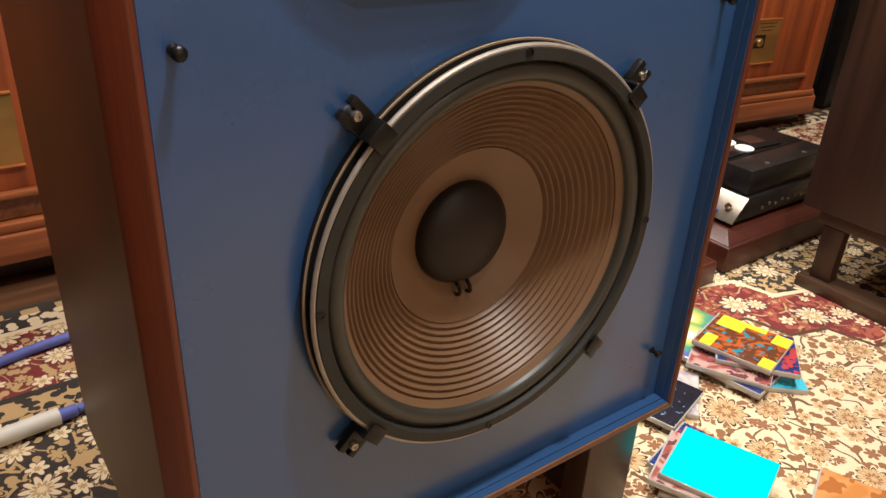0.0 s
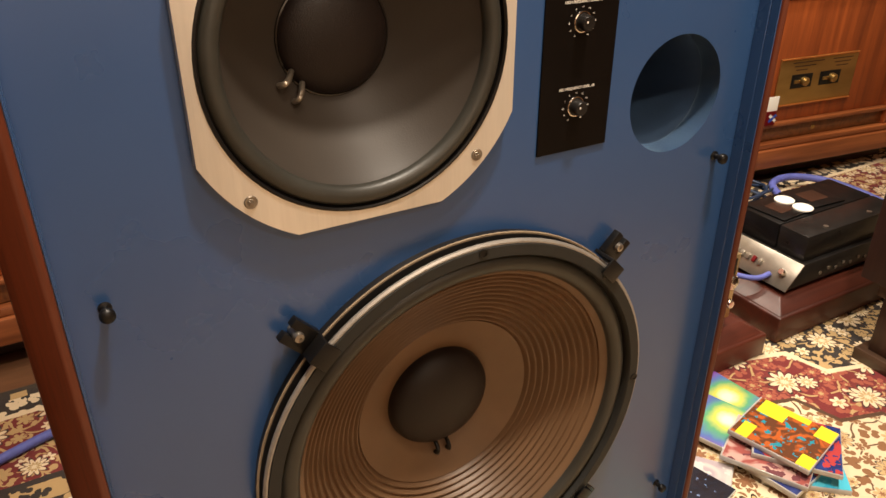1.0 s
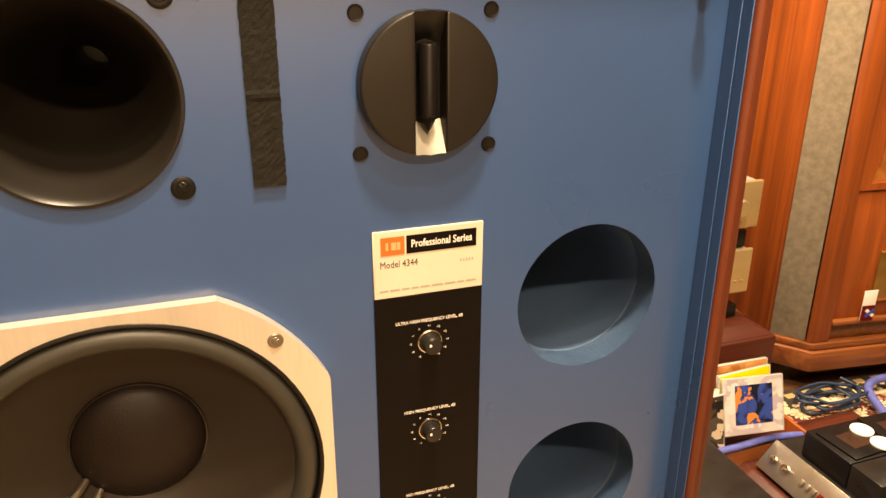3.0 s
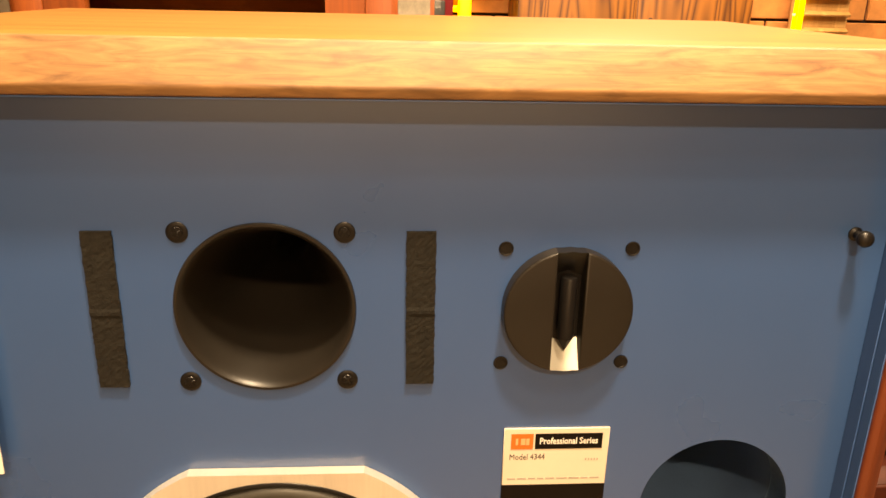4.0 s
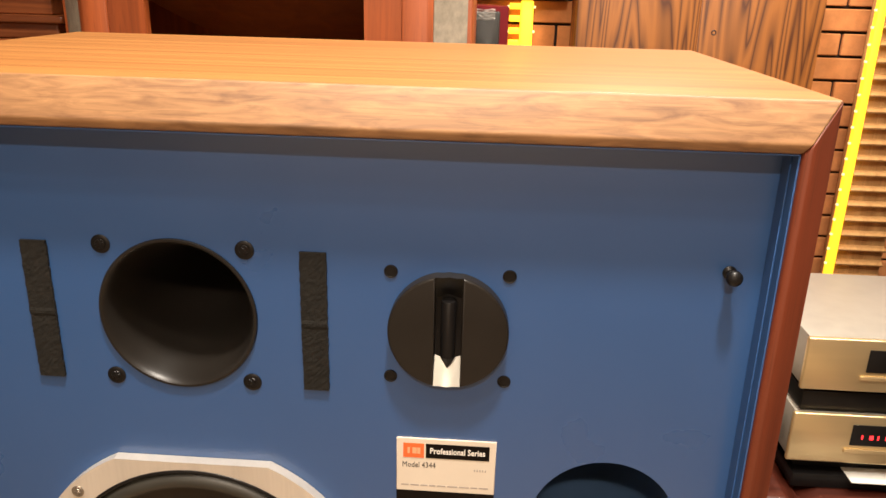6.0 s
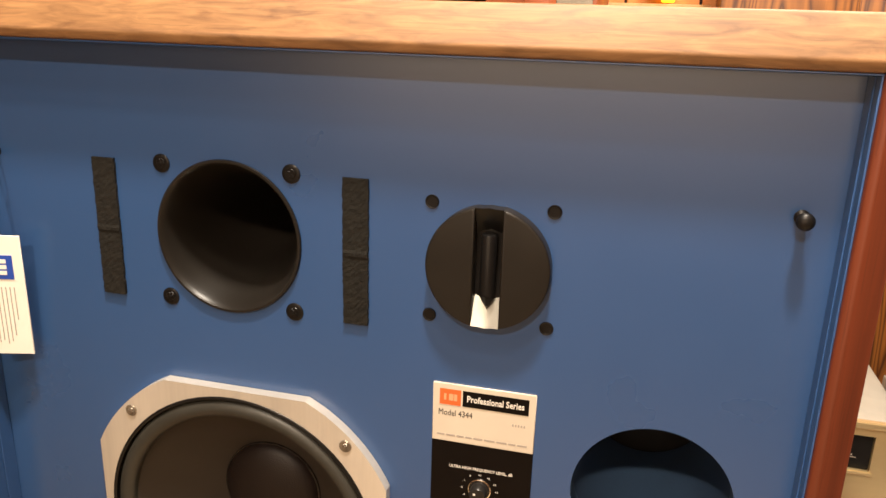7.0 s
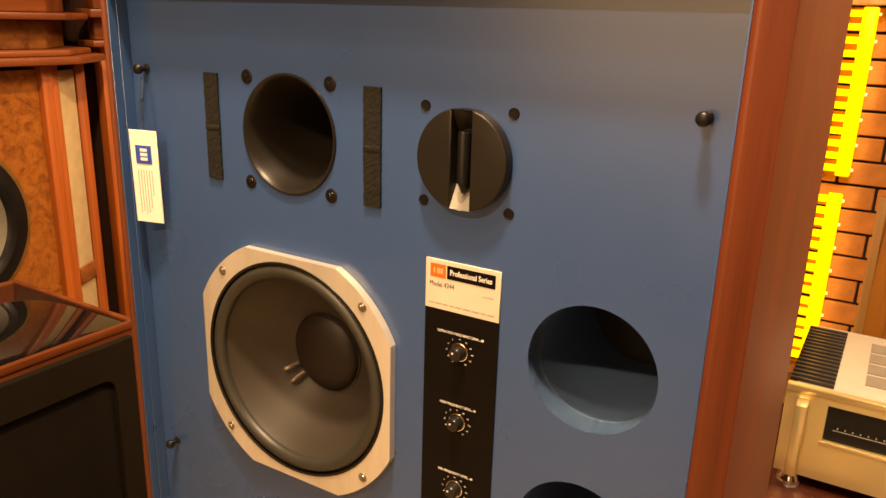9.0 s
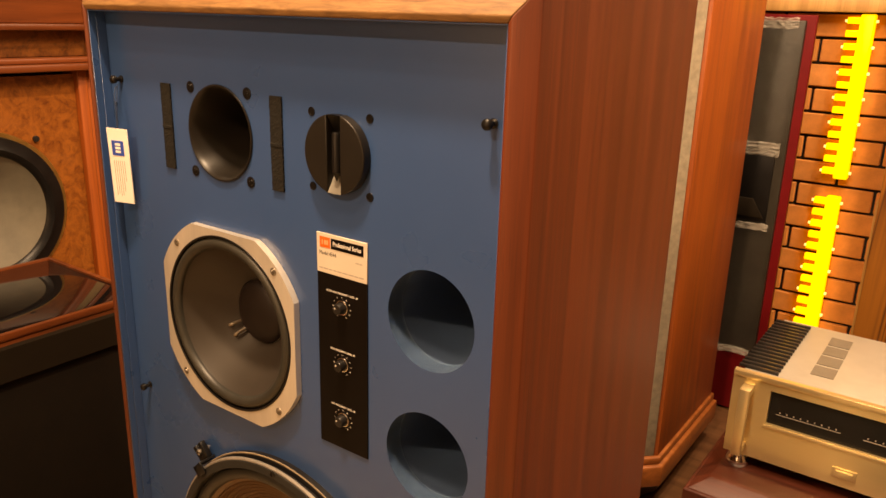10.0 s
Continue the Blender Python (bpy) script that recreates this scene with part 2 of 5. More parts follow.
PLATEBLACK.node_tree.nodes["Principled BSDF"].inputs["Specular IOR Level"].default_value = 0.15
for cloth in (TAUPE, DARKCLOTH, RED):
    cloth.node_tree.nodes["Principled BSDF"].inputs["Specular IOR Level"].default_value = 0.12


# ---- building helpers ----
ROOT = {}


def thing(name, base, label, category, group="", kind="", turn=0.0):
    """A top-level Empty at the base of a thing."""
    ob = new(name)
    ob.empty_display_size = 0.05
    ROOT[ob] = pose(*base, 0, 0, turn)
    ob.matrix_world = ROOT[ob]
    return tagged(ob, label, category, group, kind)


def part(name, bm, material, parent=None, label="", local=False, smooth=True):
    """Links a bmesh as one mesh under a thing or a part; its points are in the world unless local."""
    if parent is not None:
        ROOT_M = ROOT[parent]
        if not local:
            bm.transform(ROOT_M.inverted())
    me = bpy.data.meshes.new(name)
    bmesh.ops.recalc_face_normals(bm, faces=bm.faces)
    bm.to_mesh(me)
    bm.free()
    me.materials.append(material)
    if smooth:
        me.polygons.foreach_set("use_smooth", [True] * len(me.polygons))
        me.set_sharp_from_angle(angle=radians(38))
    ob = new(name, me)
    if parent is not None:
        ob.parent = parent
        ROOT[ob] = ROOT[parent]
    return tagged(ob, label)


def box(x0, x1, y0, y1, z0, z1, bevel=0.0015, seg=2):
    bm = bmesh.new()
    bmesh.ops.create_cube(bm, size=1.0)
    bm.transform(Matrix.Translation(((x0 + x1) / 2, (y0 + y1) / 2, (z0 + z1) / 2)) @ Matrix.Diagonal((x1 - x0, y1 - y0, z1 - z0, 1)))
    if bevel:
        bmesh.ops.bevel(bm, geom=bm.edges[:], offset=bevel, segments=seg, profile=0.5, affect="EDGES")
    return bm


def join(*bms):
    out = bmesh.new()
    me = bpy.data.meshes.new("join")
    for b in bms:
        b.to_mesh(me)
        out.from_mesh(me)
        b.free()
    bpy.data.meshes.remove(me)
    return out


def prism(poly, lo, hi, axis="y", bevel=0.0):
    """A flat outline pushed along one axis. poly: (x, z) for y, (x, y) for z, (y, z) for x."""
    put = {"y": lambda p, d: (p[0], d, p[1]), "z": lambda p, d: (p[0], p[1], d), "x": lambda p, d: (d, p[0], p[1])}[axis]
    bm = bmesh.new()
    a = [bm.verts.new(put(p, lo)) for p in poly]
    b = [bm.verts.new(put(p, hi)) for p in poly]
    bm.faces.new(a)
    bm.faces.new(b[::-1])
    for i in range(len(poly)):
        j = (i + 1) % len(poly)
        bm.faces.new((a[i], b[i], b[j], a[j]))
    bmesh.ops.recalc_face_normals(bm, faces=bm.faces)
    if bevel:
        bmesh.ops.bevel(bm, geom=bm.edges[:], offset=bevel, segments=2, profile=0.5, affect="EDGES")
    return bm


def lathe(profile, centre, axis="y", seg=72, closed=False):
    """Turns (radius, depth) pairs round an axis through centre; a radius of 0 closes the middle."""
    bm = bmesh.new()
    cx, cy, cz = centre
    rings = []
    for r, d in profile:
        ring = []
        for k in range(seg if r > 1e-7 else 1):
            a = 2 * math.pi * k / seg
            u, v = r * math.cos(a), r * math.sin(a)
            ring.append(bm.verts.new({"y": (cx + u, cy + d, cz + v), "z": (cx + u, cy + v, cz + d), "x": (cx + d, cy + u, cz + v)}[axis]))
        rings.append(ring)
    if closed:
        rings.append(rings[0])
    for A, B in zip(rings, rings[1:]):
        for k in range(seg):
            j = (k + 1) % seg
            q = [A[k % len(A)], A[j % len(A)], B[j % len(B)], B[k % len(B)]]
            q = [v for i, v in enumerate(q) if v not in q[:i]]
            if len(q) > 2:
                bm.faces.new(q)
    return bm


def circle(cx, cz, r, seg=72):
    return [(cx + r * math.cos(2 * math.pi * k / seg), cz + r * math.sin(2 * math.pi * k / seg)) for k in range(seg)]


def holed(outer, holes, y0, y1):
    """A board in the x-z plane with holes right through it."""
    bm = bmesh.new()
    edges = []
    for loop in [outer, *holes]:
        vs = [bm.verts.new((x, y0, z)) for x, z in loop]
        edges += [bm.edges.new((vs[i], vs[(i + 1) % len(vs)])) for i in range(len(vs))]
    bmesh.ops.triangle_fill(bm, use_beauty=True, edges=edges, normal=(0, -1, 0))
    got = bmesh.ops.extrude_face_region(bm, geom=bm.faces[:])
    bmesh.ops.translate(bm, vec=(0, y1 - y0, 0), verts=[v for v in got["geom"] if isinstance(v, bmesh.types.BMVert)])
    return bm


def tube(points, r, seg=8, steps=6):
    """A round cable through points, smoothed."""
    P = [Vector(p) for p in points]
    path = []
    for i in range(len(P) - 1):
        a, b, c, d = P[max(i - 1, 0)], P[i], P[i + 1], P[min(i + 2, len(P) - 1)]
        for s in range(steps):
            t = s / steps
            path.append(0.5 * ((2 * b) + (c - a) * t + (2 * a - 5 * b + 4 * c - d) * t * t + (3 * b - a - 3 * c + d) * t ** 3))
    path.append(P[-1])
    bm = bmesh.new()
    rings = []
    up = Vector((0.13, 0.21, 0.97))
    for i, p in enumerate(path):
        d = (path[min(i + 1, len(path) - 1)] - path[max(i - 1, 0)]).normalized()
        u = d.cross(up).normalized()
        w = d.cross(u)
        rings.append([bm.verts.new(p + r * (math.cos(2 * math.pi * k / seg) * u + math.sin(2 * math.pi * k / seg) * w)) for k in range(seg)])
    for A, B in zip(rings, rings[1:]):
        for k in range(seg):
            bm.faces.new((A[k], A[(k + 1) % seg], B[(k + 1) % seg], B[k]))
    bm.faces.new(rings[0])
    bm.faces.new(rings[-1][::-1])
    return bm


def letters(text, size, place, turn=(90, 0, 0), wide=0.0, bold=0.0):
    """Words in the built-in font as a thin mesh, set from the left end of the line; wide fits them to a length."""
    cu = bpy.data.curves.new("line", "FONT")
    cu.body, cu.size, cu.extrude, cu.offset, cu.resolution_u = text, size, 0.00008, bold, 2
    ob = bpy.data.objects.new("line", cu)
    me = bpy.data.meshes.new_from_object(ob)
    bm = bmesh.new()
    bm.from_mesh(me)
    bpy.data.objects.remove(ob)
    bpy.data.meshes.remove(me)
    if wide:
        w = max(v.co.x for v in bm.verts)
        bm.transform(Matrix.Diagonal((wide / w, 1, 1, 1)))
    bm.transform(pose(*place, *turn))
    return bm


def screw(cx, y, cz, r, turn=0.0):
    """A domed cross-head screw that looks towards -y."""
    head = lathe([(r, 0.0), (r, -0.0005), (r * 0.86, -0.0010), (r * 0.55, -0.0008), (r * 0.5, -0.0012), (0, -0.0013)], (cx, y, cz), seg=20)
    a = box(-r * 0.5, r * 0.5, -0.0017, -0.0003, -r * 0.11, r * 0.11, 0.0002, 1)
    b = box(-r * 0.11, r * 0.11, -0.00172, -0.0003, -r * 0.5, r * 0.5, 0.0002, 1)
    cross = join(a, b)
    cross.transform(pose(cx, y, cz, 0, turn, 0))
    return join(head, cross)


# ---- the room ----
def setting(name, bm, material, label, category):
    return tagged(part(name, bm, material), label, category, kind="structure")


setting("floor", box(-3.2, 4.2, -3.2, 2.6, -0.06, -0.006, 0), FLOORWOOD, "dark stained wooden board floor", "floor")
setting("ceiling", box(-3.2, 4.2, -3.2, 2.6, 2.66, 2.76, 0), CEILPAINT, "pale plain ceiling", "ceiling")
setting("wall_west", box(-3.32, -3.2, -3.2, 2.6, -0.06, 2.76, 0), WALLPAINT, "warm painted side wall", "wall")
setting("wall_east", box(4.2, 4.32, -3.2, 2.6, -0.06, 2.76, 0), WALLPAINT, "warm painted side wall", "wall")
setting("wall_south", box(-3.32, 4.32, -3.32, -3.2, -0.06, 2.76, 0), WALLPAINT, "warm painted wall behind the viewer", "wall")
wall_north = setting("wall_north", box(-3.32, 4.32, 2.28, 2.40, -0.06, 2.76, 0), MORTAR, "tan brick wall with wide dark joints", "wall")
ROOT[wall_north] = Matrix()


# ---- the patterned carpet ----
def carpet_material():
    n = Nodes("persian_carpet")
    co = n.coords()
    warp = n.node("ShaderNodeTexNoise", Vector=co, Scale=60.0, Detail=1.0).outputs["Color"]
    p = n.vmath("ADD", co, n.vmath("MULTIPLY", n.vmath("SUBTRACT", warp, (0.5, 0.5, 0.5)), (0.0035, 0.0035, 0)))
    sep = n.node("ShaderNodeSeparateXYZ", Vector=p)
    x, y = sep.outputs[0], sep.outputs[1]

    def flowers(scale, petals, size, jitter=0.75, shift=0.0):
        v = n.t.nodes.new("ShaderNodeTexVoronoi")
        v.voronoi_dimensions = "2D"
        n.put(v.inputs["Vector"], n.vmath("ADD", p, (shift, shift * 1.7, 0)))
        n.put(v.inputs["Scale"], scale)
        n.put(v.inputs["Randomness"], jitter)
        d = n.vmath("SUBTRACT", n.vmath("ADD", p, (shift, shift * 1.7, 0)), v.outputs["Position"])
        s = n.node("ShaderNodeSeparateXYZ", Vector=d)
        ang = n.math("ARCTAN2", s.outputs[1], s.outputs[0])
        rnd = n.node("ShaderNodeSeparateColor", Color=v.outputs["Color"])
        r = n.math("DIVIDE", n.math("SQRT", n.math("ADD", n.math("MULTIPLY", s.outputs[0], s.outputs[0]), n.math("MULTIPLY", s.outputs[1], s.outputs[1]))),
                   n.math("MULTIPLY_ADD", rnd.outputs[0], size * 0.5, size * 0.65))
        lobes = n.math("MULTIPLY_ADD", n.math("ABSOLUTE", n.math("COSINE", n.math("MULTIPLY_ADD", ang, petals / 2, n.math("MULTIPLY", rnd.outputs[1], 6.0)))), 0.55, 0.45)
        q = n.math("DIVIDE", r, lobes)
        return q, rnd.outputs[2]

    def under(q, lim):
        return n.math("LESS_THAN", q, lim)

    def vines(scale, width, shift):
        v = n.vmath("ADD", p, (shift, shift, 0))
        w = n.noise(v, scale, 0.5, 0.4)
        return n.math("LESS_THAN", n.math("ABSOLUTE", n.math("SUBTRACT", w, 0.5)), width)

    q1, c1 = flowers(9.5, 10, 0.031)
    q2, c2 = flowers(22.0, 6, 0.0155, shift=0.31)
    q3, c3 = flowers(38.0, 2, 0.0120, 0.95, shift=0.77)
    cream, gold, wine, black, brown = (0.80, 0.66, 0.44), (0.50, 0.34, 0.15), (0.16, 0.010, 0.016), (0.012, 0.012, 0.016), (0.07, 0.03, 0.014)
    v1, v2 = vines(9.0, 0.012, 0.2), vines(15.0, 0.014, 4.2)

    def field(base, flower, heart, edge, leaf, vine):
        c = n.mix(v1, base, vine)
        c = n.mix(v2, c, vine)
        c = n.mix(under(q3, 1.0), c, leaf)
        c = n.mix(under(q2, 1.25), c, base)
        c = n.mix(under(q2, 1.0), c, n.mix(n.math("GREATER_THAN", c2, 0.6), flower, leaf))
        c = n.mix(under(q2, 0.38), c, heart)
        c = n.mix(under(q1, 1.35), c, base)
        c = n.mix(under(q1, 1.15), c, edge)
        c = n.mix(under(q1, 1.0), c, flower)
        c = n.mix(under(q1, 0.55), c, heart)
        return n.mix(under(q1, 0.28), c, flower)

    inner = field(cream, (0.60, 0.42, 0.20), (0.30, 0.13, 0.06), (0.03, 0.014, 0.008), (0.26, 0.12, 0.05), (0.14, 0.07, 0.03))
    band = field(wine, cream, gold, black, (0.34, 0.08, 0.05), gold)
    outer = field(black, cream, gold, brown, gold, gold)
    wave = n.math("MULTIPLY", n.math("PINGPONG", n.math("SUBTRACT", x, y), 0.11), 0.55)
    m = n.math("ADD", n.math("ADD", n.math("ABSOLUTE", n.math("SUBTRACT", x, 0.35)), n.math("ABSOLUTE", n.math("ADD", y, 0.4))), wave)
    c = n.mix(n.math("GREATER_THAN", m, 1.155), inner, band)
    c = n.mix(n.math("LESS_THAN", n.math("ABSOLUTE", n.math("SUBTRACT", m, 1.155)), 0.008), c, brown)
    c = n.mix(n.math("GREATER_THAN", m, 1.375), c, outer)
    c = n.mix(n.math("LESS_THAN", n.math("ABSOLUTE", n.math("SUBTRACT", m, 1.375)), 0.010), c, cream)

    def strip(c, lo, hi, colour):
        return n.mix(n.math("MULTIPLY", n.math("GREATER_THAN", y, lo), n.math("LESS_THAN", y, hi)), c, colour)

    guard = n.mix(n.math("GREATER_THAN", n.math("PINGPONG", n.math("MULTIPLY", x, 1.0), 0.03), 0.015), gold, black)
    c = strip(c, 0.655, 0.70, n.mix(under(q3, 1.2), gold, black))
    c = strip(c, 0.70, 0.715, black)
    c = strip(c, 0.715, 0.91, field(wine, cream, gold, black, gold, gold))
    c = strip(c, 0.905, 0.918, cream)
    c = strip(c, 0.918, 0.965, n.mix(under(q3, 1.3), black, cream))
    c = strip(c, 0.965, 0.985, guard)
    c = strip(c, 0.985, 1.1, (0.02, 0.016, 0.014))
    pile = n.noise(co, 900.0, 2)
    n.set("Base Color", n.mix(n.math("MULTIPLY", n.noise(co, 35.0, 3), 0.35), c, n.mix(0.5, c, (0.25, 0.17, 0.09))))
    n.set("Roughness", 0.95)
    n.bump(pile, 0.7, 0.002)
    return n.mat


tagged(part("carpet", box(-2.2, 2.9, -2.4, 1.0, -0.0055, 0.0, 0.002), carpet_material()),
       "Persian carpet in cream, wine red and black with flowers", "carpet", kind="structure")


# ---- the blue-fronted loudspeaker ----
TOP, BOTTOM, HALF, BACK, LIP, OUT = 1.2180, 0.180, 0.3160, 0.345, -0.025, -0.010
monitor = thing("loudspeaker", (0, 0.16, BOTTOM), "large walnut loudspeaker with blue baffle and grille removed", "loudspeaker")
iw, it, ib = 0.2930, 1.1887, 0.203


def mitred(outer, inner):
    """One board of the shell: a narrow nose at the inner edge, a face that slopes back to the outer edge, mitred ends."""
    bm = bmesh.new()
    nose = [((0.8 * a + 0.2 * c), (0.8 * b + 0.2 * d)) for (a, b), (c, d) in zip(inner, outer)]
    rows = [[bm.verts.new((x, y, z)) for x, z in ends] for ends, y in ((outer, BACK), (outer, OUT), (nose, LIP), (inner, LIP + 0.002), (inner, BACK))]
    for A, B in zip(rows, rows[1:] + rows[:1]):
        bm.faces.new((A[0], A[1], B[1], B[0]))
    for k in (0, 1):
        bm.faces.new([r[k] for r in rows])
    bmesh.ops.recalc_face_normals(bm, faces=bm.faces)
    bmesh.ops.bevel(bm, geom=bm.edges[:], offset=0.0016, segments=3, profile=0.5, affect="EDGES")
    return bm


def face_veneer(ob, material):
    """Another walnut tone on the faces that look forward."""
    ob.data.materials.append(material)
    for f in ob.data.polygons:
        if f.normal.y < -0.3:
            f.material_index = 1


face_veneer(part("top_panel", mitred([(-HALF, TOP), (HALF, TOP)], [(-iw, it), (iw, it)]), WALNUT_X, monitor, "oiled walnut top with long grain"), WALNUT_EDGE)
face_veneer(part("bottom_panel", mitred([(-HALF, BOTTOM), (HALF, BOTTOM)], [(-iw, ib), (iw, ib)]), WALNUT_X, monitor), WALNUT_SHADED)
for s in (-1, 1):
    # left side takes the walnut with painted-in shade, right side the plain one
    side = part("side_panel", mitred([(s * HALF, BOTTOM), (s * HALF, TOP)], [(s * iw, ib), (s * iw, it)]), WALNUT_Z if s > 0 else WALNUT_SHADED, monitor)
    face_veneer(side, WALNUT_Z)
part("back_panel", box(-iw, iw, BACK - 0.022, BACK - 0.004, ib, it, 0), DARKWOOD_Z, monitor)

MID = (-0.0845, 0.8345)
WOOF = (-0.0025, 0.4875)
HORN = (-0.0863, 1.0606)
TWEET = (0.0952, 1.0607)
PORTS = [(0.2085, 0.9125), (0.2075, 0.7615)]
bx, bt, bb = 0.2800, 1.1750, 0.2160
holes = [circle(*WOOF, 0.176), circle(*MID, 0.1070), circle(*HORN, 0.0525), circle(*TWEET, 0.034)] + [circle(*p, 0.0515) for p in PORTS]
baffle = part("baffle", holed([(-bx - 0.012, bb - 0.012), (bx + 0.012, bb - 0.012), (bx + 0.012, bt + 0.012), (-bx - 0.012, bt + 0.012)], holes, 0.0, 0.022), BLUE, monitor, "blue painted front baffle", smooth=False)
# blue lining of the recess, with a shallow groove half way
ox, ot, ob_ = iw - 0.0002, it - 0.0002, ib + 0.0002
for y0, y1, k in ((-0.0215, -0.0125, 0.0011), (-0.0121, -0.0003, 0.0018)):
    for s in (-1, 1):
        part("side_lining", box(min(s * ox, s * (ox - k)), max(s * ox, s * (ox - k)), y0, y1, ob_ + k, ot - k, 0.0003, 1), BLUE, monitor)
    part("top_lining", box(-ox, ox, y0, y1, ot - k, ot, 0.0003, 1), BLUE, monitor)
    part("bottom_lining", box(-ox, ox, y0, y1, ob_, ob_ + k, 0.0003, 1), BLUE, monitor)

# bass driver
cx, cz = WOOF
woofer = part("bass_driver", lathe([(0.176, 0.10), (0.178, -0.010), (0.1915, -0.010), (0.1915, 0.0), (0.176, 0.0)], (cx, 0, cz), seg=96), BLACKM, monitor, "fifteen-inch bass driver with ribbed brown cone")
part("paper_edge", lathe([(0.1895, -0.0092), (0.1928, -0.0097), (0.1935, -0.0092), (0.1935, -0.0086), (0.1916, -0.0080)], (cx, 0, cz), seg=96), GOLDEDGE, woofer, "tan paper gasket edge")
part("basket", lathe([(0.180, -0.0105), (0.1865, -0.011), (0.1865, -0.0145), (0.188, -0.0155), (0.1905, -0.016), (0.1905, -0.0195), (0.1885, -0.0205), (0.186, -0.0205)], (cx, 0, cz), seg=96), BLACKM, woofer)
part("rim", lathe([(0.1905, -0.0172), (0.1914, -0.0178), (0.1914, -0.0196), (0.1898, -0.0210), (0.1884, -0.0210), (0.1880, -0.016)], (cx, 0, cz), seg=96), RIM, woofer, "bright alloy rim")
part("gasket", lathe([(0.1882, -0.0195), (0.1878, -0.0222), (0.1785, -0.0222), (0.1772, -0.0205), (0.1770, -0.0125), (0.175, -0.0115)], (cx, 0, cz), seg=96), GASKET, woofer)
roll = [(0.177, -0.0118)] + [(0.1676 + 0.0082 * math.cos(a), -0.0115 - 0.0072 * math.sin(a)) for a in [math.pi * k / 10 for k in range(11)]] + [(0.1588, -0.0108)]
part("surround", lathe(roll, (cx, 0, cz), seg=96), ROLL, woofer)
ribs = []
for k in range(170):
    r = 0.1592 - (0.1592 - 0.050) * k / 169
    y = -0.0105 + 0.059 * max(0.0, (0.1592 - r) / 0.1092) ** 0.86
    if 0.0892 < r < 0.1530:
        y += 0.0020 * math.cos(2 * math.pi * (r - 0.0892) / 0.0058)
    ribs.append((r, y))
part("cone", lathe(ribs, (cx, 0, cz), seg=128), PAPER, woofer, "brown ribbed paper cone")
part("dust_cap", lathe([(0.0525, 0.050), (0.0515, 0.0440)] + [(0.0515 * math.cos(a), 0.0440 - 0.019 * math.sin(a)) for a in [math.pi / 2 * k / 10 for k in range(1, 11)]], (cx, 0, cz)), CAP, woofer, "dark domed dust cap")
for dx in (-0.006, 0.006):
    part("lead", tube([(cx + dx, 0.044, cz - 0.049), (cx + dx, 0.036, cz - 0.055), (cx + dx * 1.1, 0.035, cz - 0.061), (cx + dx * 1.1, 0.040, cz - 0.0635)], 0.0021), BLACK, woofer)
for k in range(8):
    a = radians(89 + 45 * k)
    part("notch", lathe([(0.0042, 0.0), (0.0042, -0.0008), (0.0026, -0.0010), (0.0026, -0.0003), (0, -0.0003)], (cx + 0.1845 * math.cos(a), -0.0221, cz + 0.1845 * math.sin(a)), seg=14), BLACK, woofer)
for a in (44, 134, 224, 314):
    m = pose(cx, 0, cz, 0, -a, 0)
    bm = prism([(0.1825, -0.0262), (0.199, -0.0262), (0.199, -0.002), (0.1955, -0.002), (0.1955, -0.0238), (0.1825, -0.0238)], -0.010, 0.010, "z", 0.0008)
    bm.transform(m)
    part("clamp", bm, BLACK, woofer, "black mounting clamp")
    bm = prism([(0.1992, -0.0105), (0.222, -0.0105), (0.222, -0.0030), (0.2085, -0.0030), (0.2085, 0.0030), (0.222, 0.0030), (0.222, 0.0105), (0.1992, 0.0105)], -0.0125, -0.0050, "y", 0.0008)
    bm.transform(m)
    part("clamp_fork", bm, BLACK, woofer)
for a in (44, 134, 224, 314):
    r = radians(a)
    part("bolt", lathe([(0.0042, 0.0), (0.0042, -0.013), (0.0035, -0.0155), (0.0015, -0.0158), (0.0013, -0.0145), (0, -0.0145)], (cx + 0.2115 * math.cos(r), 0, cz + 0.2115 * math.sin(r)), seg=16), STEEL, woofer)

# middle driver with eight-sided alloy plate
cx, cz = MID
side, swing = 0.1158, 0.1285   # half side of the square, radius of its rounded corners
first = math.acos(side / swing)
outline = []
for k in range(4):
    for j in range(13):
        a = math.pi / 2 * k + first + (math.pi / 2 - 2 * first) * j / 12
        outline.append((swing * math.cos(a), swing * math.sin(a) - 0.0008))
plate = holed([(cx + u, cz + v) for u, v in outline], [circle(cx, cz, 0.1080)], -0.0085, -0.0004)
mid = part("middle_driver", plate, ALLOY, monitor, "ten-inch driver in bright eight-sided alloy frame", smooth=False)
part("gasket", lathe([(0.1092, -0.0080), (0.1088, -0.0092), (0.1075, -0.0095), (0.1064, -0.0088), (0.1060, -0.005), (0.1045, -0.004)], (cx, 0, cz)), BLACK, mid)
roll = [(0.1058, -0.0040)] + [(0.0988 + 0.0068 * math.cos(a), -0.0040 - 0.0062 * math.sin(a)) for a in [math.pi * k / 8 for k in range(9)]] + [(0.0918, -0.0025)]
part("surround", lathe(roll, (cx, 0, cz)), ROLL, mid)
part("cone", lathe([(0.0922 - 0.0572 * k / 30, -0.0028 + 0.0555 * (k / 30) ** 0.88) for k in range(31)], (cx, 0, cz), seg=96), CONE, mid, "smooth dark grey cone")
